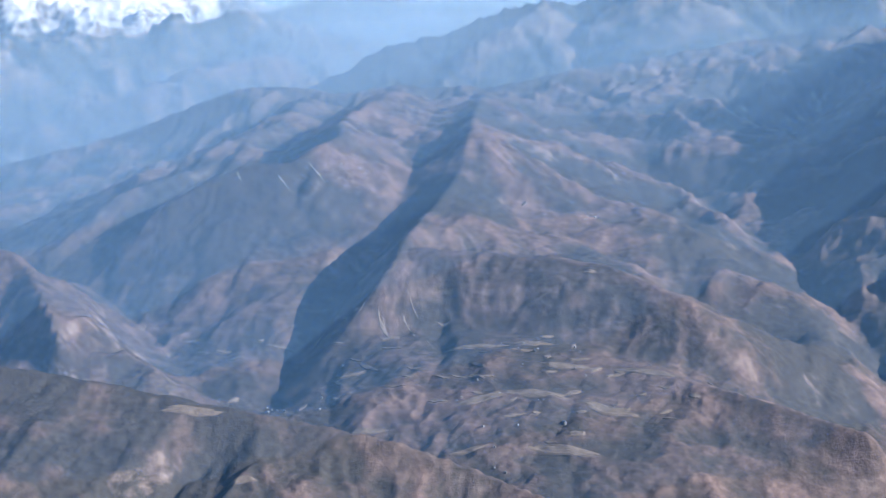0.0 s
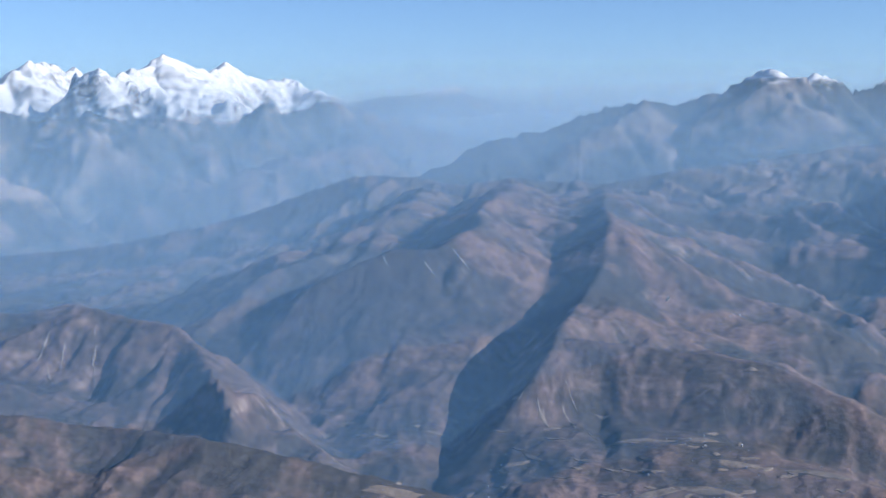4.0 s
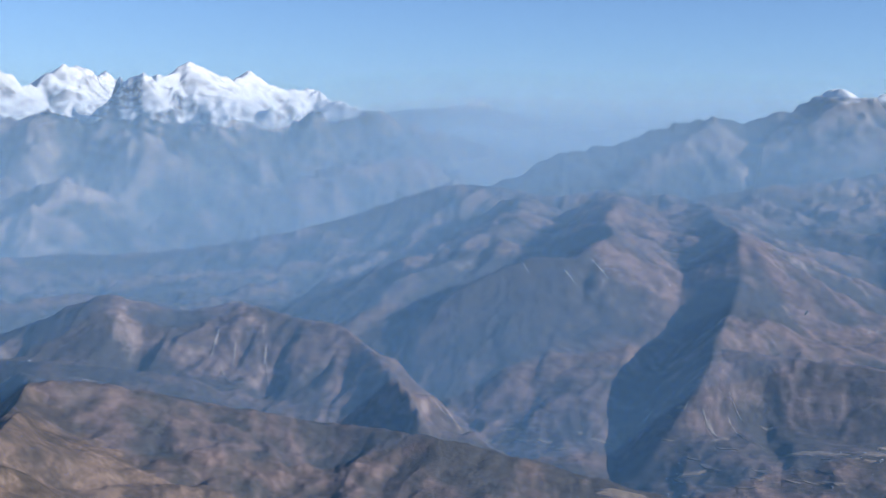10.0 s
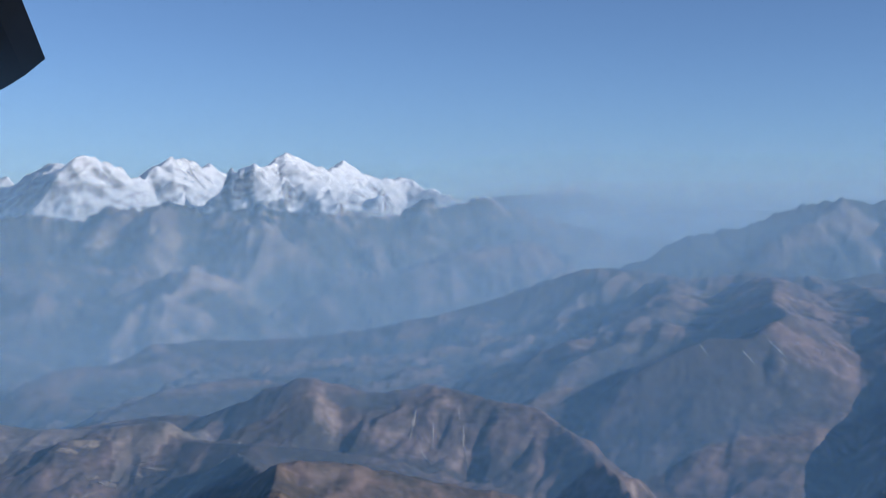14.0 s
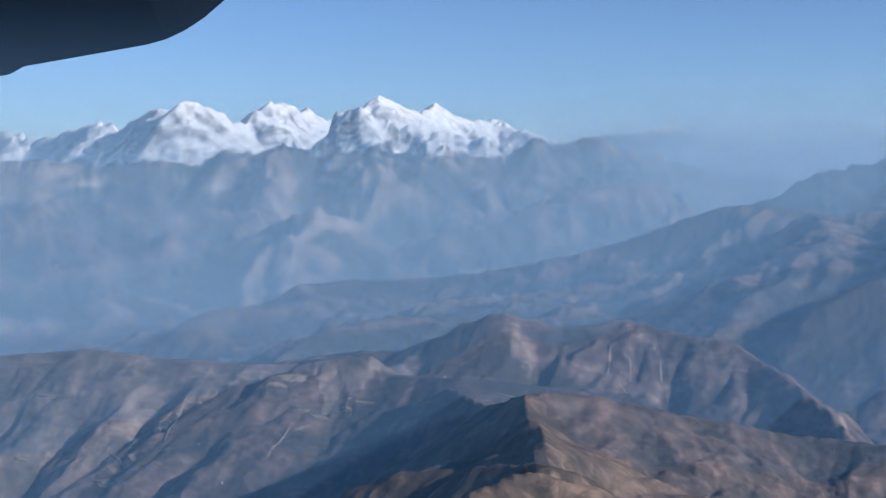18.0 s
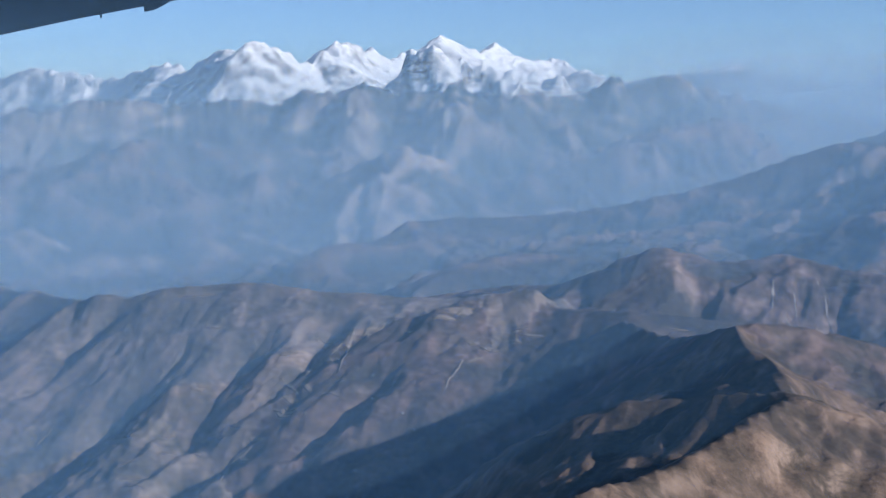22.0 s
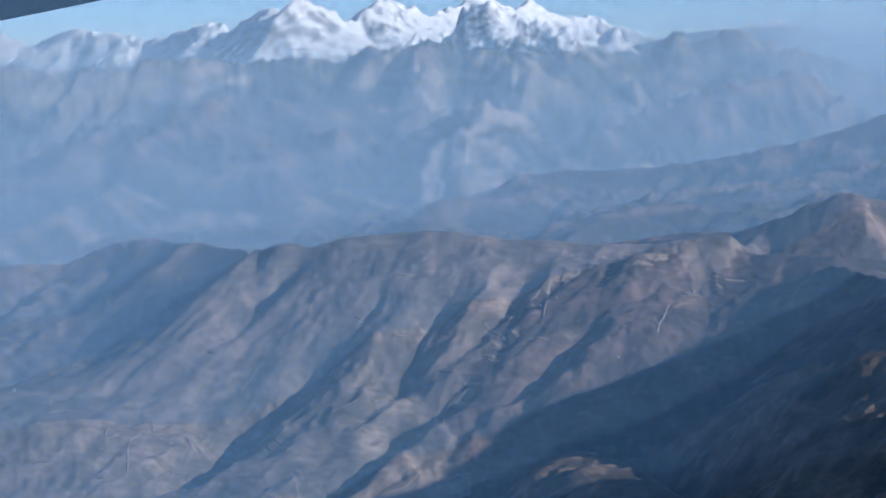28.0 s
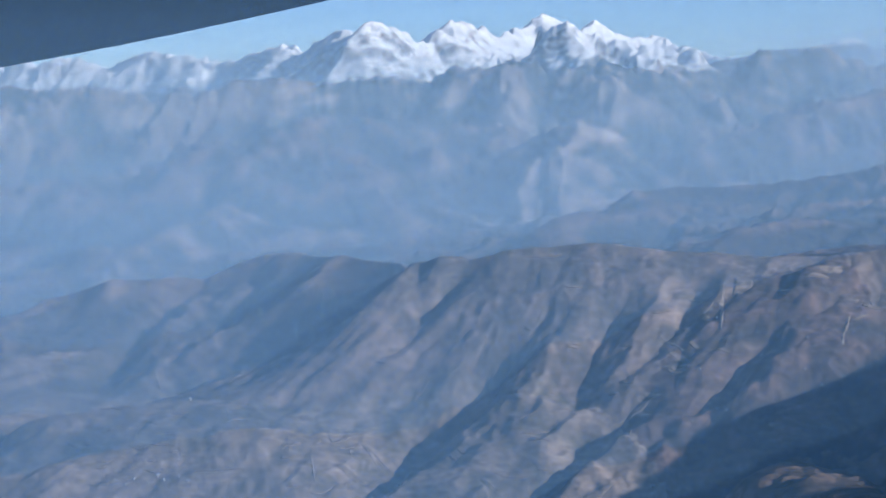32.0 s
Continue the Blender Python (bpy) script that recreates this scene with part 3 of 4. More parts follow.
def land(res=1.0):
    angles, ranges = polar_grid(res)
    a, r = np.meshgrid(angles, ranges)
    x, y = (np.sin(a) * r).astype(np.float32), (np.cos(a) * r).astype(np.float32)
    floor_height = -74 + 6 * grad_noise(x / 160, y / 160, 77) + np.clip((r - 700) / 900, 0, 1) * 10
    floor_height = np.where(np.abs(np.arctan2(x, y) + 0.05) > 1.1, floor_height + 14 * ridged(x / 300, y / 300, 3, 5), floor_height)
    height, owner = floor_height.astype(np.float32), np.zeros(x.shape, np.int16)
    crest_gap, share = np.full(x.shape, 60, np.float32), np.ones(x.shape, np.float32)
    # near slopes, between crests and streams
    gx, gy, near_z, near_gap, near_owner, near_share, near_strength = near_land()
    inside = (x > NEAR_X[0] + 1) & (x < NEAR_X[1] - 3) & (y > NEAR_Y[0] + 1) & (y < NEAR_Y[1] - 3)
    xi, yi = x[inside], y[inside]
    u, v = (xi - NEAR_X[0]) / NEAR_STEP, (yi - NEAR_Y[0]) / NEAR_STEP
    z = bilinear(near_z, u, v)
    crest_gap[inside], share[inside] = bilinear(near_gap, u, v), bilinear(near_share, u, v)
    force = bilinear(near_strength, u, v)
    # ribs and gullies that run down the slopes, leaning to the west
    for length, depth, seed in ((17.0, 2.3, 61), (7.5, 1.25, 62), (3.2, 0.5, 63)):
        wave = grad_noise(xi / (length * 1.6), yi / (length * 1.6), seed + 9) * length * 0.6
        across, down = xi * 0.86 - yi * 0.5 + wave, xi * 0.5 + yi * 0.86
        rib = 0.33 - np.abs(grad_noise(across / length, down / (length * 3.6), seed)) * 2
        g, w = crest_gap[inside], share[inside]
        z = z - rib * force * depth * g / (g + length * 0.7) * (1 - 0.6 * w)
    for depth, half, line in CUTS:
        best, along = np.full(xi.shape, 1e9, np.float32), np.zeros(xi.shape, np.float32)
        size = sum(math.hypot(q[0] - p[0], q[1] - p[1]) for p, q in zip(line, line[1:]))
        box = (xi > min(p[0] for p in line) - half) & (xi < max(p[0] for p in line) + half) & (yi > min(p[1] for p in line) - half) & (yi < max(p[1] for p in line) + half)
        bx, by = xi[box], yi[box]
        bend = grad_noise(bx / 6, by / 6, 91) * 1.6
        bx, by = bx + bend, by - bend
        best, along, run = best[box], along[box], 0.0
        for (ax, ay), (cx, cy) in zip(line, line[1:]):
            dx, dy = cx - ax, cy - ay
            part_size = math.hypot(dx, dy)
            t = np.clip(((bx - ax) * dx + (by - ay) * dy) / part_size**2, 0, 1)
            d = np.hypot(bx - ax - t * dx, by - ay - t * dy)
            along = np.where(d < best, (run + t * part_size) / size, along)
            best = np.minimum(best, d)
            run += part_size
        cut = np.clip(1 - best / half, 0, 1)
        z[box] -= depth * cut * np.clip(along * 4, 0, 1) * np.clip((1 - along) * 5, 0.3, 1)
    owner[inside] = np.where(z > height[inside], near_owner[np.clip(v + 0.5, 0, len(gy) - 1).astype(int), np.clip(u + 0.5, 0, len(gx) - 1).astype(int)], owner[inside])
    height[inside] = np.maximum(height[inside], z)
    for n, (name, label, stuff, shape, points) in enumerate(RIDGES):
        if is_near(stuff, points):
            continue
        z, gap = ridge_height(x, y, shape, points, 100 + 7 * n)
        owner = np.where(z > height, n + 1, owner)
        crest_gap = np.minimum(crest_gap, gap)
        # a soft upper envelope, so that spurs run into their ridges and slopes into the valleys
        soft = np.float32(max(1.0, shape[2]) * 0.8)
        blend = np.clip(0.5 + 0.5 * (z - height) / soft, 0, 1)
        height = height * (1 - blend) + z * blend + soft * blend * (1 - blend) * 0.5
    # stray specks go to the ridge around them
    for _ in range(12):
        for axis in (0, 1):
            before, after = np.roll(owner, 1, axis), np.roll(owner, -1, axis)
            before2, after2 = np.roll(owner, 2, axis), np.roll(owner, -2, axis)
            owner = np.where((before == after) | (before == after2), before, np.where(after == before2, after, owner))
    # fine relief, coarser with the distance, that fades near the crests
    wx, wy = grad_noise(x / 40, y / 40, 31) * 12, grad_noise(x / 40, y / 40, 32) * 12
    detail = np.zeros_like(x)
    for scale, start, full, end, gone, amp in GULLIES:
        level = np.interp(r, (start, full, end, gone), (0, 1, 1, 0)).astype(np.float32)
        detail += level * (ridged((x + wx) / scale, (y + wy) / scale, 7, int(scale), 0.55) - 0.58) * scale * amp
    fade = crest_gap / (crest_gap + 2.0 + r * 0.005)
    height = height + detail * (0.2 + 0.8 * fade)
    hollow = np.clip(0.5 - detail / (0.012 * r + 1.0), 0, 1)
    return x, y, height, owner, hollow


# scale of the relief, the ranges over which it comes and goes, and its depth
GULLIES = (
    (11.0, -1, 0, 260, 420, 0.08),
    (3.4, -1, 0, 230, 330, 0.11),
    (11.0, 260, 420, 600, 800, 0.08),
    (38.0, 220, 340, 800, 1300, 0.17),
    (17.0, 500, 700, 1300, 1700, 0.15),
    (95.0, 520, 700, 1100, 1500, 0.30),
    (150.0, 600, 1000, 1300, 1700, 0.26),
    (150.0, 1300, 1700, 5000, 6000, 0.20),
    (48.0, 900, 1300, 5000, 6000, 0.16),
    (21.0, 1300, 1700, 5000, 6000, 0.16),
)


def sheet(name, x, y, z, hollow, faces_mask, stuff):
    """The faces of the net that belong to one piece of land, as one smooth mesh."""
    rows, cols = x.shape
    index = np.arange(rows * cols).reshape(rows, cols)
    q = np.stack([index[:-1], index[1:], np.roll(index, -1, 1)[1:], np.roll(index, -1, 1)[:-1]], -1)[faces_mask]
    used, loops = np.unique(q, return_inverse=True)
    mesh = bpy.data.meshes.new(name)
    mesh.vertices.add(len(used))
    mesh.vertices.foreach_set("co", np.stack([x.ravel()[used], y.ravel()[used], z.ravel()[used]], -1).astype(np.float32).ravel())
    mesh.loops.add(len(q) * 4)
    mesh.loops.foreach_set("vertex_index", loops.astype(np.int32).ravel())
    mesh.polygons.add(len(q))
    mesh.polygons.foreach_set("loop_start", np.arange(0, len(q) * 4, 4, dtype=np.int32))
    mesh.polygons.foreach_set("use_smooth", np.ones(len(q), bool))
    mesh.update(calc_edges=True)
    mesh.attributes.new("hollow", "FLOAT", "POINT").data.foreach_set("value", hollow.ravel()[used].astype(np.float32))
    mesh.materials.append(stuff)
    return new(name, mesh)


RES = 1.0
land_x, land_y, land_z, land_owner, land_hollow = land(RES)
hills = {}
for n in range(len(RIDGES) + 1):
    name, label, stuff = ("ground", "hazy valley floor with dry fields and woods", "middle") if n == 0 else RIDGES[n - 1][:3]
    mask = land_owner[:-1] == n
    if mask.any():
        ob = sheet(name, land_x, land_y, land_z, land_hollow, mask, MATERIALS[stuff])
        tagged(ob, label, name.split("_")[-1], kind="structure" if n == 0 else "")
        hills[n] = ob


# ---- things on the land ----
COLS = int(1150 * RES)
net_angles, net_ranges = polar_grid(RES)


def ground_at(x, y):
    """Height of the land at a place in front of the lens."""
    i = float(np.interp(math.atan2(x, y), net_angles[:COLS], np.arange(COLS)))
    k = float(np.interp(math.hypot(x, y), net_ranges, np.arange(len(net_ranges))))
    i0, k0 = min(int(i), COLS - 2), min(int(k), len(net_ranges) - 2)
    u, v = i - i0, k - k0
    z = land_z[k0 : k0 + 2, i0 : i0 + 2]
    return float((z[0, 0] * (1 - u) + z[0, 1] * u) * (1 - v) + (z[1, 0] * (1 - u) + z[1, 1] * u) * v)


def hill_at(x, y):
    i = int(np.interp(math.atan2(x, y), net_angles[:COLS], np.arange(COLS)))
    k = int(np.interp(math.hypot(x, y), net_ranges, np.arange(len(net_ranges))))
    return hills.get(int(land_owner[k, i]), hills[0])


def part(name, bm, stuff, parent, label=""):
    mesh = bpy.data.meshes.new(name)
    bm.to_mesh(mesh)
    bm.free()
    mesh.materials.append(stuff)
    ob = new(name, mesh)
    ob.parent = parent
    return tagged(ob, label)


def earth_material(name, low, high, scale):
    m, nodes, links, shader = material(name)
    geo = nodes.new("ShaderNodeNewGeometry")
    n = noise_node(nodes, links, geo.outputs["Position"], scale, 7, 0.7, 0.3)
    tone = ramp_node(nodes, [(0.35, low), (0.65, high)])
    links.new(n.outputs[0], tone.inputs[0])
    links.new(tone.outputs[0], shader.inputs["Base Color"])
    return m


scar_stuff = earth_material("raw_pale_earth", (0.17, 0.14, 0.115), (0.33, 0.275, 0.225), 1.6)
field_stuff = earth_material("dry_field", (0.15, 0.12, 0.094), (0.255, 0.205, 0.162), 0.7)


def scar(x0, y0, x1, y1, width, dice):
    """A ragged strip of bare earth lying on a slope."""
    bm = bmesh.new()
    size = math.hypot(x1 - x0, y1 - y0) or 1
    nx, ny = -(y1 - y0) / size, (x1 - x0) / size
    count = max(10, int(size / 0.45))
    rows, drift = [], 0.0
    for k in range(count + 1):
        s = k / count
        drift += dice.uniform(-0.18, 0.18)
        half = width * (0.25 + 0.75 * math.sin(math.pi * min(1, 0.15 + s * 0.8))) * dice.uniform(0.25, 1.3) / 2
        cx, cy = x0 + (x1 - x0) * s + nx * drift * (1 - s), y0 + (y1 - y0) * s + ny * drift * (1 - s)
        row = []
        for side in (-1, -0.4, 0.4, 1):
            px, py = cx + nx * half * side, cy + ny * half * side
            row.append(bm.verts.new((px, py, ground_at(px, py) + (0.10 if abs(side) < 1 else 0.02))))
        rows.append(row)
    for a, b in zip(rows, rows[1:]):
        for i in range(3):
            bm.faces.new((a[i], a[i + 1], b[i + 1], b[i]))
    part("landslide_scar", bm, scar_stuff, hill_at(x0, y0), "pale bare earth scar")


def field(x, y, long, wide, turn, dice):
    """An uneven patch of dry farmland lying on the land."""
    bm = bmesh.new()
    c, s = math.cos(radians(turn)), math.sin(radians(turn))
    edge = [dice.uniform(0.65, 1.0) for _ in range(18)]
    rings = [[bm.verts.new((x, y, ground_at(x, y) + 0.16))]]
    for ring in range(1, 6):
        verts = []
        for k, e in enumerate(edge):
            a, q = 2 * math.pi * k / len(edge), e * ring / 5
            px, py = x + c * math.cos(a) * long * q - s * math.sin(a) * wide * q, y + s * math.cos(a) * long * q + c * math.sin(a) * wide * q
            verts.append(bm.verts.new((px, py, ground_at(px, py) + (0.16 if ring < 5 else 0.02))))
        rings.append(verts)
    for k in range(len(edge)):
        bm.faces.new((rings[0][0], rings[1][k], rings[1][(k + 1) % len(edge)]))
        for a, b in zip(rings[1:], rings[2:]):
            bm.faces.new((a[k], b[k], b[(k + 1) % len(edge)], a[(k + 1) % len(edge)]))
    part("field", bm, field_stuff, hill_at(x, y), "dry pale farm terrace")


# from x, y to x, y, and the width
SCARS_WEST = (
    (-144.8, 243.0, -140.8, 230.6, 0.84),
    (-133.2, 227.1, -128.9, 214.8, 0.63),
    (-129.9, 236.8, -127.2, 224.1, 0.56),
    (-182.8, 255.8, -180.5, 245.1, 0.63),
    (-179.8, 261.7, -174.7, 249.7, 0.56),
    (-141.1, 187.6, -139.9, 185.3, 0.7),
    (-134.6, 186.7, -132.0, 179.9, 0.56),
    (-120.9, 187.2, -118.2, 179.6, 0.56),
    (-116.6, 182.3, -114.9, 178.0, 0.84),
    (-112.0, 177.8, -111.6, 175.1, 0.63),
    (-110.7, 179.0, -105.5, 175.3, 0.49),
    (-109.5, 175.7, -109.3, 172.5, 0.49),
    (-117.3, 174.1, -114.7, 164.7, 0.63),
    (-121.4, 177.2, -120.4, 172.2, 0.42),
    (-146.5, 179.3, -145.2, 174.4, 0.56),
)
SCARS_MIDDLE = (
    (-91.1, 164.0, -87.6, 155.7, 0.7),
    (-160.4, 221.9, -154.5, 210.3, 0.56),
    (94.6, 204.6, 95.7, 197.8, 0.84),
    (-83.5, 200.0, -86.1, 194.7, 0.84),
    (-109.2, 177.9, -108.6, 173.6, 0.63),
    (-106.8, 178.4, -103.5, 176.4, 0.42),
    (-62.9, 192.1, -60.7, 190.1, 0.84),
    (-54.7, 197.8, -56.1, 187.2, 0.84),
    (-65.2, 189.3, -61.8, 184.3, 0.7),
    (-128.4, 236.7, -124.2, 224.4, 0.56),
    (-37.2, 187.3, -39.4, 180.0, 0.56),
    (-90.8, 164.2, -88.2, 162.2, 0.56),
    (-4.0, 412.9, -3.8, 399.9, 0.84),
)
# x, y, half length, half width, turn
FIELDS_WEST = (
    (95.8, 198.4, 2.2, 0.84, 20),
    (109.3, 191.0, 6, 0.9, -10),
    (118.0, 190.0, 4, 0.96, -10),
    (121.6, 182.0, 5, 1.2, -20),
    (114.9, 173.8, 6, 1.2, -15),
    (106.1, 173.6, 5, 1.08, 10),
    (88.1, 189.3, 3, 0.72, 0),
    (88.6, 170.5, 4, 0.6, 0),
    (59.0, 188.0, 2.5, 0.72, 0),
    (65.1, 142.0, 4, 0.6, 0),
    (70.6, 132.0, 2, 0.48, 0),
    (78.3, 207.6, 3, 0.36, 0),
    (125.1, 169.4, 6, 1.2, -25),
)
FIELDS_MIDDLE = (
    (134.3, 178.4, 6, 1.2, -25),
    (115.6, 160.2, 7, 1.2, -20),
    (102.2, 162.6, 3, 0.72, 0),
    (-33.0, 191.7, 1.5, 0.54, 0),
    (-83.6, 172.6, 2.6, 0.78, 20),
    (-84.6, 211.7, 4.5, 0.54, 0),
    (-12.6, 196.0, 2.2, 0.24, 4),
    (-103.0, 189.8, 2.5, 0.96, 60),
    (-61.2, 199.1, 2.4, 0.9, 30),
    (-51.9, 197.9, 2.4, 1.2, 30),
    (-38.4, 199.0, 3, 1.2, 20),
    (-86.2, 164.7, 3, 0.9, 0),
    (-69.5, 175.6, 3, 0.72, 20),
)
FIELDS_EAST = (
    (-85.3, 176.3, 2.5, 0.78, 20),
    (-110.9, 170.4, 3, 0.84, 0),
    (-140.1, 177.0, 5, 1.2, 0),
    (-131.2, 167.2, 5, 0.9, 0),
    (-164.4, 220.3, 4, 0.96, 0),
    (-94.3, 157.6, 3, 0.72, 0),
    (-74.6, 157.6, 3, 0.84, 30),
    (-153.0, 186.0, 3, 0.96, 0),
    (-4.5, 190.0, 1.5, 0.24, 0),
    (-33.4, 191.2, 1.8, 0.6, 0),
    (-0.7, 337.1, 3, 0.96, 0),
)
# x, y, number of houses, spread, size
HAMLETS_WEST = (
    (117.6, 190.2, 7, 2.6, 0.9),
    (121.6, 182.0, 5, 5, 0.7),
    (114.3, 171.1, 5, 5, 0.7),
    (117.3, 166.5, 1, 0, 1.5),
    (104.6, 174.8, 5, 4, 0.8),
    (105.3, 157.7, 4, 2, 0.8),
    (133.6, 251.2, 4, 1.3, 1.1),
    (145.0, 250.2, 3, 1, 1.1),
    (99.9, 262.5, 5, 2.5, 1.0),
    (70.9, 184.1, 5, 4, 0.7),
    (76.9, 181.9, 5, 2, 0.8),
    (86.4, 190.4, 4, 2.5, 0.8),
    (-262.9, 470.9, 2, 1.5, 2.2),
    (-67.1, 158.5, 1, 0, 1.2),
)
HAMLETS_MIDDLE = (
    (-104.4, 167.3, 3, 1.2, 0.9),
    (-111.0, 167.6, 4, 3, 0.7),
    (-136.5, 168.8, 5, 2.5, 0.9),
    (-140.7, 187.1, 1, 0, 1.2),
    (-104.4, 167.2, 2, 0.6, 1.1),
    (-138.8, 166.4, 6, 2.5, 0.8),
    (-33.0, 191.8, 2, 0.8, 0.8),
    (-96.6, 356.0, 2, 1.2, 1.6),
    (-13.2, 195.8, 3, 0.8, 0.7),
    (-54.4, 188.7, 5, 3, 0.7),
    (-59.0, 171.6, 5, 3, 0.7),
    (-41.8, 178.2, 5, 2.5, 0.7),
    (-140.7, 186.8, 1, 0, 1.3),
)
dice = random.Random(5)
for row in SCARS_WEST + SCARS_MIDDLE:
    scar(*row, dice)
for row in FIELDS_WEST + FIELDS_MIDDLE + FIELDS_EAST:
    field(*row, dice)


def lie_of(x, y):
    """Direction of the contour at a place, in degrees, and the steepness."""
    gx, gy = ground_at(x + 2, y) - ground_at(x - 2, y), ground_at(x, y + 2) - ground_at(x, y - 2)
    return math.degrees(math.atan2(gx, -gy)), math.hypot(gx, gy) / 4


# stretches of small terraces: x and y of the middle, their spread, and how many
for cx, cy, sx, sy, count in ((118, 180, 16, 11, 44), (95, 190, 6, 8, 10), (-140, 178, 22, 8, 34), (-100, 172, 14, 8, 22), (-62, 186, 10, 8, 18), (-82, 192, 14, 9, 18), (62, 205, 12, 14, 16), (-150, 245, 18, 10, 14), (-33, 190, 8, 5, 8)):
    for _ in range(count):
        x, y = dice.gauss(cx, sx), dice.gauss(cy, sy)
        turn, steep = lie_of(x, y)
        if steep < 0.9:
            field(x, y, dice.uniform(0.7, 2.3), dice.uniform(0.22, 0.6), turn + dice.uniform(-12, 12), dice)
for cx, cy, sx, sy, count in ((-130, 192, 14, 8, 12), (-145, 248, 18, 8, 10), (95, 205, 6, 6, 6), (25, 210, 12, 3, 8), (80, 257, 8, 4, 6), (-62, 198, 12, 5, 7)):
    for _ in range(count):
        x, y = dice.gauss(cx, sx), dice.gauss(cy, sy)
        turn, steep = lie_of(x, y)
        run, way = dice.uniform(2.0, 5.5), radians(turn + 90 + dice.uniform(-15, 15))
        side = 1 if ground_at(x + math.cos(way), y + math.sin(way)) < ground_at(x, y) else -1
        scar(x, y, x + side * math.cos(way) * run, y + side * math.sin(way) * run, dice.uniform(0.25, 0.6), dice)


def box(bm, x0, x1, y0, y1, z0, z1):
    v = [bm.verts.new((x, y, z)) for z in (z0, z1) for x, y in ((x0, y0), (x1, y0), (x1, y1), (x0, y1))]
    for f in ((3, 2, 1, 0), (4, 5, 6, 7), (0, 1, 5, 4), (1, 2, 6, 5), (2, 3, 7, 6), (3, 0, 4, 7)):
        bm.faces.new([v[i] for i in f])


wall_stuff = earth_material("whitewashed_wall", (0.24, 0.22, 0.20), (0.36, 0.34, 0.31), 2.0)
roof_stuff = earth_material("pale_tin_roof", (0.24, 0.25, 0.27), (0.4, 0.41, 0.43), 3.0)


def house():
    thing = tagged(new("house"), "small whitewashed house with a pale tin roof", "house", "scattered village houses")
    bm = bmesh.new()
    box(bm, -0.34, 0.34, -0.2, 0.2, -0.25, 0.32)
    part("wall", bm, wall_stuff, thing)
    bm = bmesh.new()
    ends = []
    for x in (-0.4, 0.4):
        ends.append([bm.verts.new(p) for p in ((x, -0.27, 0.30), (x, 0, 0.50), (x, 0.27, 0.30), (x, 0.27, 0.34), (x, 0, 0.55), (x, -0.27, 0.34))])
    a, b = ends
    for k in range(6):
        bm.faces.new((a[k], a[(k + 1) % 6], b[(k + 1) % 6], b[k]))
    bm.faces.new(a[::-1])
    bm.faces.new(b)
    part("roof", bm, roof_stuff, thing, "pale tin roof")
    return thing


first_house = house()
placed = 0
for x, y, count, spread, size in HAMLETS_WEST + HAMLETS_MIDDLE:
    for _ in range(count):
        hx, hy = (x, y) if count == 1 else (x + dice.gauss(0, spread), y + dice.gauss(0, spread))
        place = pose(hx, hy, ground_at(hx, hy) + 0.12, 0, 0, dice.uniform(0, 180))
        if placed == 0:
            first_house.matrix_world = place
            home = first_house
        else:
            home = copy_thing(first_house, place)
        home.scale = [size * dice.uniform(0.35, 0.6)] * 3
        placed += 1

# ---- the aircraft's wing, dark against the sky: oversized and fixed far off to fit the view ----
# the underside's shade is put into this near-black colour, with no sheen
wing_stuff = earth_material("shade_black_wing_paint", (0.010, 0.013, 0.018), (0.018, 0.022, 0.03), 0.02)
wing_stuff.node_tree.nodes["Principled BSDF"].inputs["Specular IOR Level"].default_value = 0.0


def slab(name, lower, upper, thick, parent, label=""):
    """A closed slab between a lower edge and an upper edge, rounded at the lower one."""
    bm = bmesh.new()
    rows = []
    for low, high in zip(lower, upper):
        up = (high - low).normalized()
        out = Vector((low.x, low.y, 0)).normalized()
        rows.append([bm.verts.new(p) for p in (high, low + up * thick, low + up * thick * 0.2 + out * thick * 0.12, low + out * thick * 0.5, low + up * thick * 0.2 + out * thick * 0.9, low + up * thick + out * thick, high + out * thick)])
    for a, b in zip(rows, rows[1:]):
        for k in range(7):
            bm.faces.new((a[k], b[k], b[(k + 1) % 7], a[(k + 1) % 7]))
    bm.faces.new(rows[0])
    bm.faces.new(rows[-1][::-1])
    bmesh.ops.recalc_face_normals(bm, faces=bm.faces)
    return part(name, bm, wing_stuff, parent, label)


wing = tagged(new("aircraft_wing"), "oversized aircraft wing underside, shade painted near-black, placed to fit the view", "wing")
# span ends where the tip stays out of the earlier views
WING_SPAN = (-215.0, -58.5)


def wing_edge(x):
    """A place on the lower rear edge, which rises along the span and turns up into a rounded tip, fitted to the view.
    """
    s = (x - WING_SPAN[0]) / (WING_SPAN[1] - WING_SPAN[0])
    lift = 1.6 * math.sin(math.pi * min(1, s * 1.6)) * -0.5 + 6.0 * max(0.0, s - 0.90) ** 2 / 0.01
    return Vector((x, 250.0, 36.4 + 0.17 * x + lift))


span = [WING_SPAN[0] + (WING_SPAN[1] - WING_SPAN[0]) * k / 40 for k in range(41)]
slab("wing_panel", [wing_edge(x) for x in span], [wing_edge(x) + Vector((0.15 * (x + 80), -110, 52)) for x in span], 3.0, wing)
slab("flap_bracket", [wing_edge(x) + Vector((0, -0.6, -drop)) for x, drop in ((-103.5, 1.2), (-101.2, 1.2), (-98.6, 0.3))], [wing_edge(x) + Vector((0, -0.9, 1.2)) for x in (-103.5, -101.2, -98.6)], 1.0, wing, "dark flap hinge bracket")
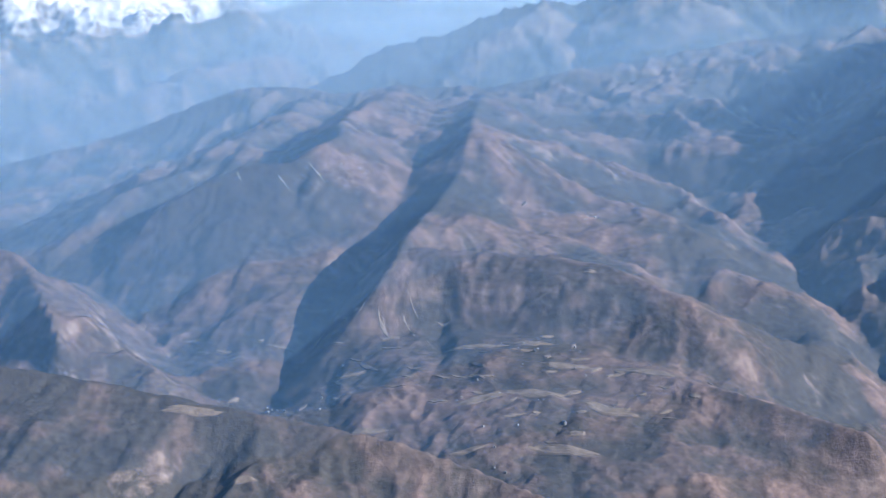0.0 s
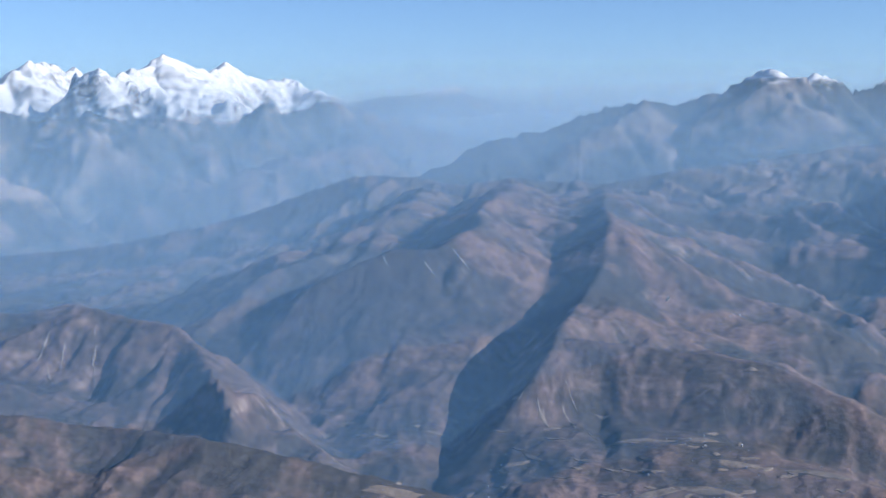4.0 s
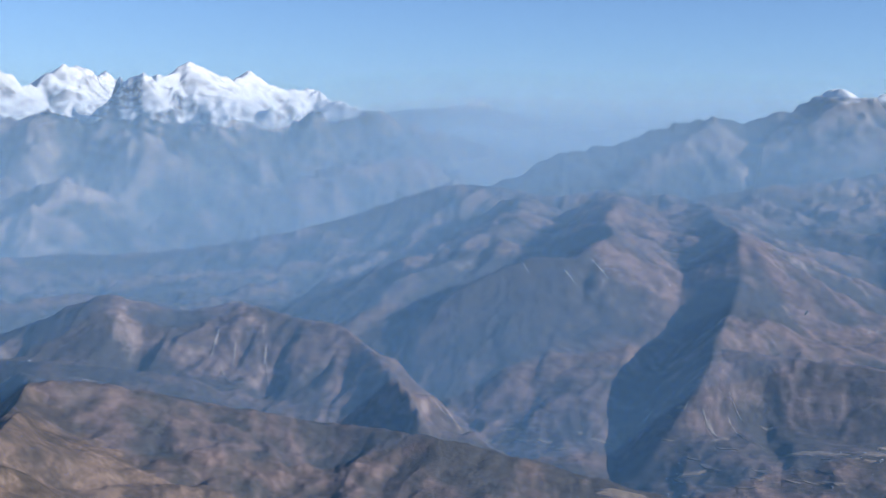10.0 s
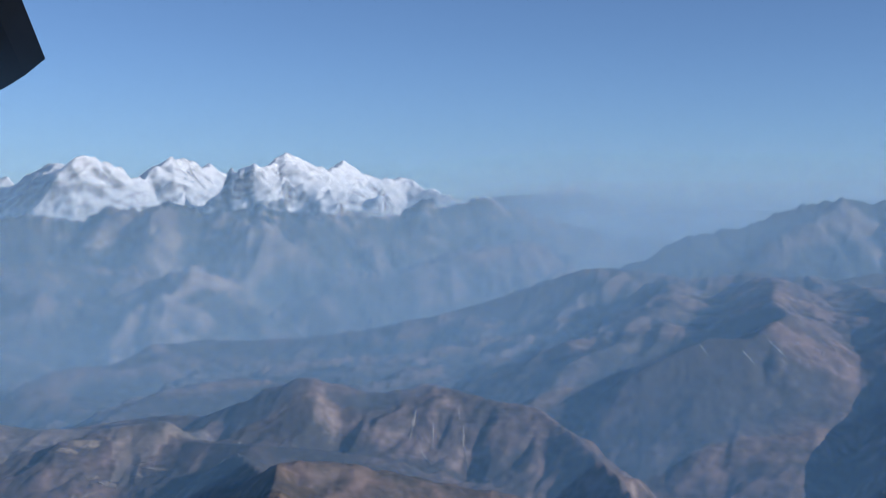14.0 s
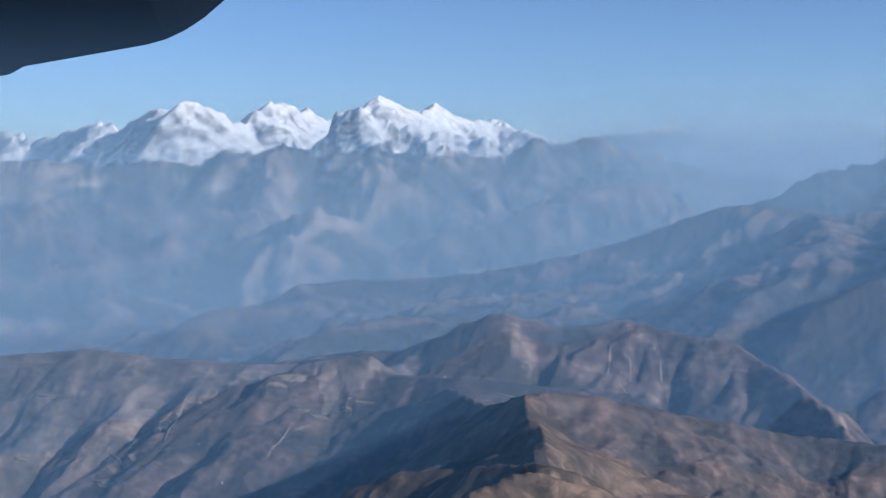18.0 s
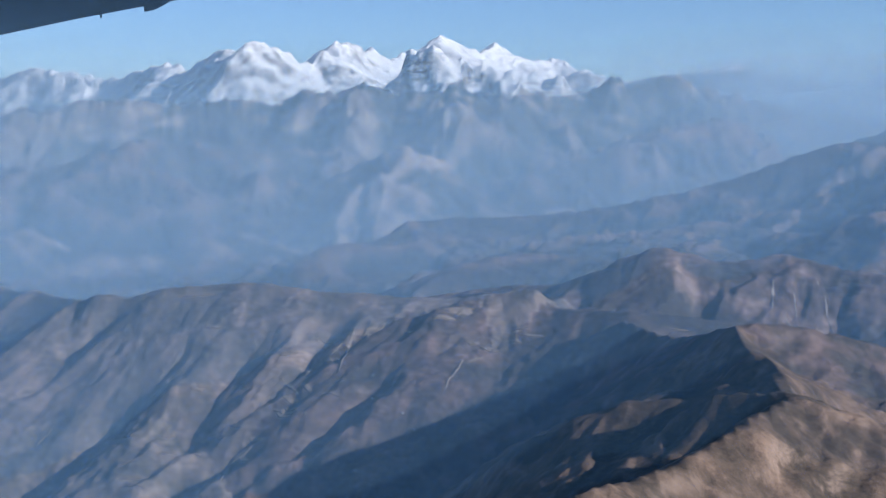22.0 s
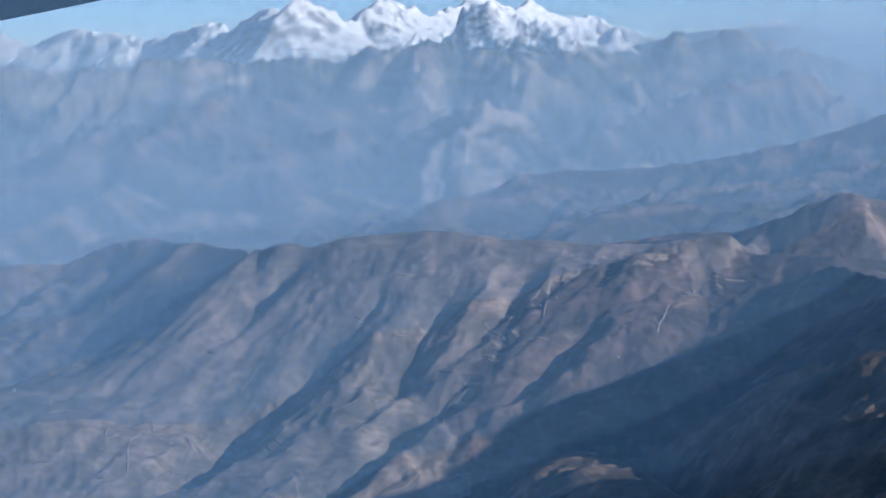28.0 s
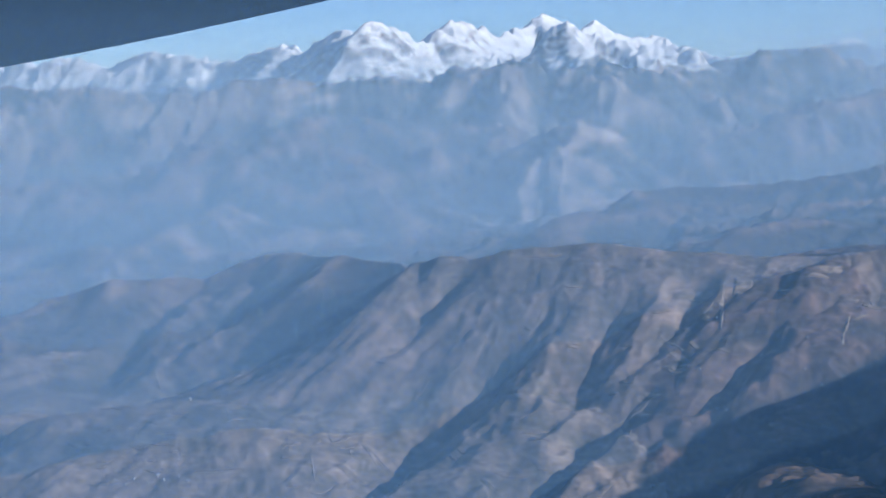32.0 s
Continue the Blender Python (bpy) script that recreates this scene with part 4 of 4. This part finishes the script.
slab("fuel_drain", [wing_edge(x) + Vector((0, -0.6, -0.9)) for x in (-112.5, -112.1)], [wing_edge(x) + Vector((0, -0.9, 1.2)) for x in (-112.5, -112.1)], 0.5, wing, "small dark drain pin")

# ---- painted haze: thin upright tinted sheets, one behind the other, densest in the valleys ----
def haze_material():
    m = bpy.data.materials.new("painted_blue_haze")
    m.use_nodes = True
    nodes, links = m.node_tree.nodes, m.node_tree.links
    nodes.remove(nodes["Principled BSDF"])
    geo, xyz = nodes.new("ShaderNodeNewGeometry"), nodes.new("ShaderNodeSeparateXYZ")
    links.new(geo.outputs["Position"], xyz.inputs[0])
    clear, lit, back, both, mix = (nodes.new("ShaderNode" + k) for k in ("BsdfTransparent", "BsdfDiffuse", "BsdfTranslucent", "MixShader", "MixShader"))
    info = nodes.new("ShaderNodeObjectInfo")
    for n in (lit, back):
        links.new(info.outputs["Color"], n.inputs["Color"])
    links.new(lit.outputs[0], both.inputs[1])
    links.new(back.outputs[0], both.inputs[2])
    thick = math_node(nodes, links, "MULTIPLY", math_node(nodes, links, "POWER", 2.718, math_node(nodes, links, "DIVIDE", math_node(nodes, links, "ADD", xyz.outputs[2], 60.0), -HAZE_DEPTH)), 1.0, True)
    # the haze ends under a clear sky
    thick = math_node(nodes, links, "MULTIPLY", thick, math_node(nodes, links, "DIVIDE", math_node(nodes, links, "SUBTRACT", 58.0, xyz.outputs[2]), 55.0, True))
    # its upper side rises with the distance, kept low nearby so the wing stays dark
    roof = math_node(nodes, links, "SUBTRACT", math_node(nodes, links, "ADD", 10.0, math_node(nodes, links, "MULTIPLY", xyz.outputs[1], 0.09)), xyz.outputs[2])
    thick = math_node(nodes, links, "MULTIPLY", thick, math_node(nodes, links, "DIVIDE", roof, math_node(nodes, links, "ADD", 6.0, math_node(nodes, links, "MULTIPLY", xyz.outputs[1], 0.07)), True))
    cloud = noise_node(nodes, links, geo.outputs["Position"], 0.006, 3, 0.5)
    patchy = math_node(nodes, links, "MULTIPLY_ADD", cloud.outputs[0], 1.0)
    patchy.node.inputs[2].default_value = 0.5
    # painted haze is thickened to the east, and thinned over low ground there to darken it
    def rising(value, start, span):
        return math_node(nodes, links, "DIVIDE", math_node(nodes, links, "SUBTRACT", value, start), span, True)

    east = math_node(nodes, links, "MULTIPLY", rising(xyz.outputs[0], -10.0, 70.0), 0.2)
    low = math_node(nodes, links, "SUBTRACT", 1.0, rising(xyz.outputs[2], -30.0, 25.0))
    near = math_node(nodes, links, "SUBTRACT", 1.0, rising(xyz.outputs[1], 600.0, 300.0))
    thinned_valley = math_node(nodes, links, "MULTIPLY", math_node(nodes, links, "MULTIPLY", rising(xyz.outputs[0], 45.0, 60.0), near), low)
    east = math_node(nodes, links, "SUBTRACT", east, math_node(nodes, links, "MULTIPLY", thinned_valley, 0.5))
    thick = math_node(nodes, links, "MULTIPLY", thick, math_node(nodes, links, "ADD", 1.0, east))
    # a bank of extra haze is painted before the far eastern range, to fade its crest
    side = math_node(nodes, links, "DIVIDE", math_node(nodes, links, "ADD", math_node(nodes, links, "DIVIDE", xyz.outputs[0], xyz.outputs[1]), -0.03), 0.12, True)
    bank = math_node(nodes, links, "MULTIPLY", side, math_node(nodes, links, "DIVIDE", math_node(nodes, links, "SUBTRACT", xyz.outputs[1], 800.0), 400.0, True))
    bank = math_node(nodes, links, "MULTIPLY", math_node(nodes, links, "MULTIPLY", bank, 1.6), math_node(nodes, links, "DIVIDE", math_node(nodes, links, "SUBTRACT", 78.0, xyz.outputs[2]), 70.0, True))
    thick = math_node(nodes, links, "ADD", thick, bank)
    # and a lower one painted before the near eastern crest
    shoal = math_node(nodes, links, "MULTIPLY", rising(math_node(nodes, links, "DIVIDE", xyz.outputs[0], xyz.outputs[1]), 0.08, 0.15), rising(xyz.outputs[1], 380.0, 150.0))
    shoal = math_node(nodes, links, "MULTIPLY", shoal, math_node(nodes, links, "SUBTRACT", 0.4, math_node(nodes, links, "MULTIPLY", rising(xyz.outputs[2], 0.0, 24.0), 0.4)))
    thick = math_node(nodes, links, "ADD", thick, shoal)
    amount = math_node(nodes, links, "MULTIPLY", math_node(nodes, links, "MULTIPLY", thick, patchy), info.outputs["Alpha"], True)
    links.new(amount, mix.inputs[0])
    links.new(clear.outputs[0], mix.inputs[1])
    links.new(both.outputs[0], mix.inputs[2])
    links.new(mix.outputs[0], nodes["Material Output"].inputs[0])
    return m


# opacity of the painted haze by distance, tuned for brightness and contrast
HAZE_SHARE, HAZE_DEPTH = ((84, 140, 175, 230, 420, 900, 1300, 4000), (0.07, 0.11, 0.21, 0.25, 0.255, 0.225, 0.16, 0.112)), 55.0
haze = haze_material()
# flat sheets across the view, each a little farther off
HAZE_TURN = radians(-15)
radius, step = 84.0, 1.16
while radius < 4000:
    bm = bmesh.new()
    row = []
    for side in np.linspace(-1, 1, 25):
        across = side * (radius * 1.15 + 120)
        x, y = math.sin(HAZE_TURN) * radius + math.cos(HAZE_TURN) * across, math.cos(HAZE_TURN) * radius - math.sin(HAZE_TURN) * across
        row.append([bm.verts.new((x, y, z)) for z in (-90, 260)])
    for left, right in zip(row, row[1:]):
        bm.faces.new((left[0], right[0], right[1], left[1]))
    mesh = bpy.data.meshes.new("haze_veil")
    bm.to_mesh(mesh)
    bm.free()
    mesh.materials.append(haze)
    veil = tagged(new("haze_veil", mesh), "tinted sheet painted as thin blue haze between the ridges", "haze", "haze over the valleys", "stuff")
    # painted airlight: near sheets deep blue to turn shade navy, far ones paler
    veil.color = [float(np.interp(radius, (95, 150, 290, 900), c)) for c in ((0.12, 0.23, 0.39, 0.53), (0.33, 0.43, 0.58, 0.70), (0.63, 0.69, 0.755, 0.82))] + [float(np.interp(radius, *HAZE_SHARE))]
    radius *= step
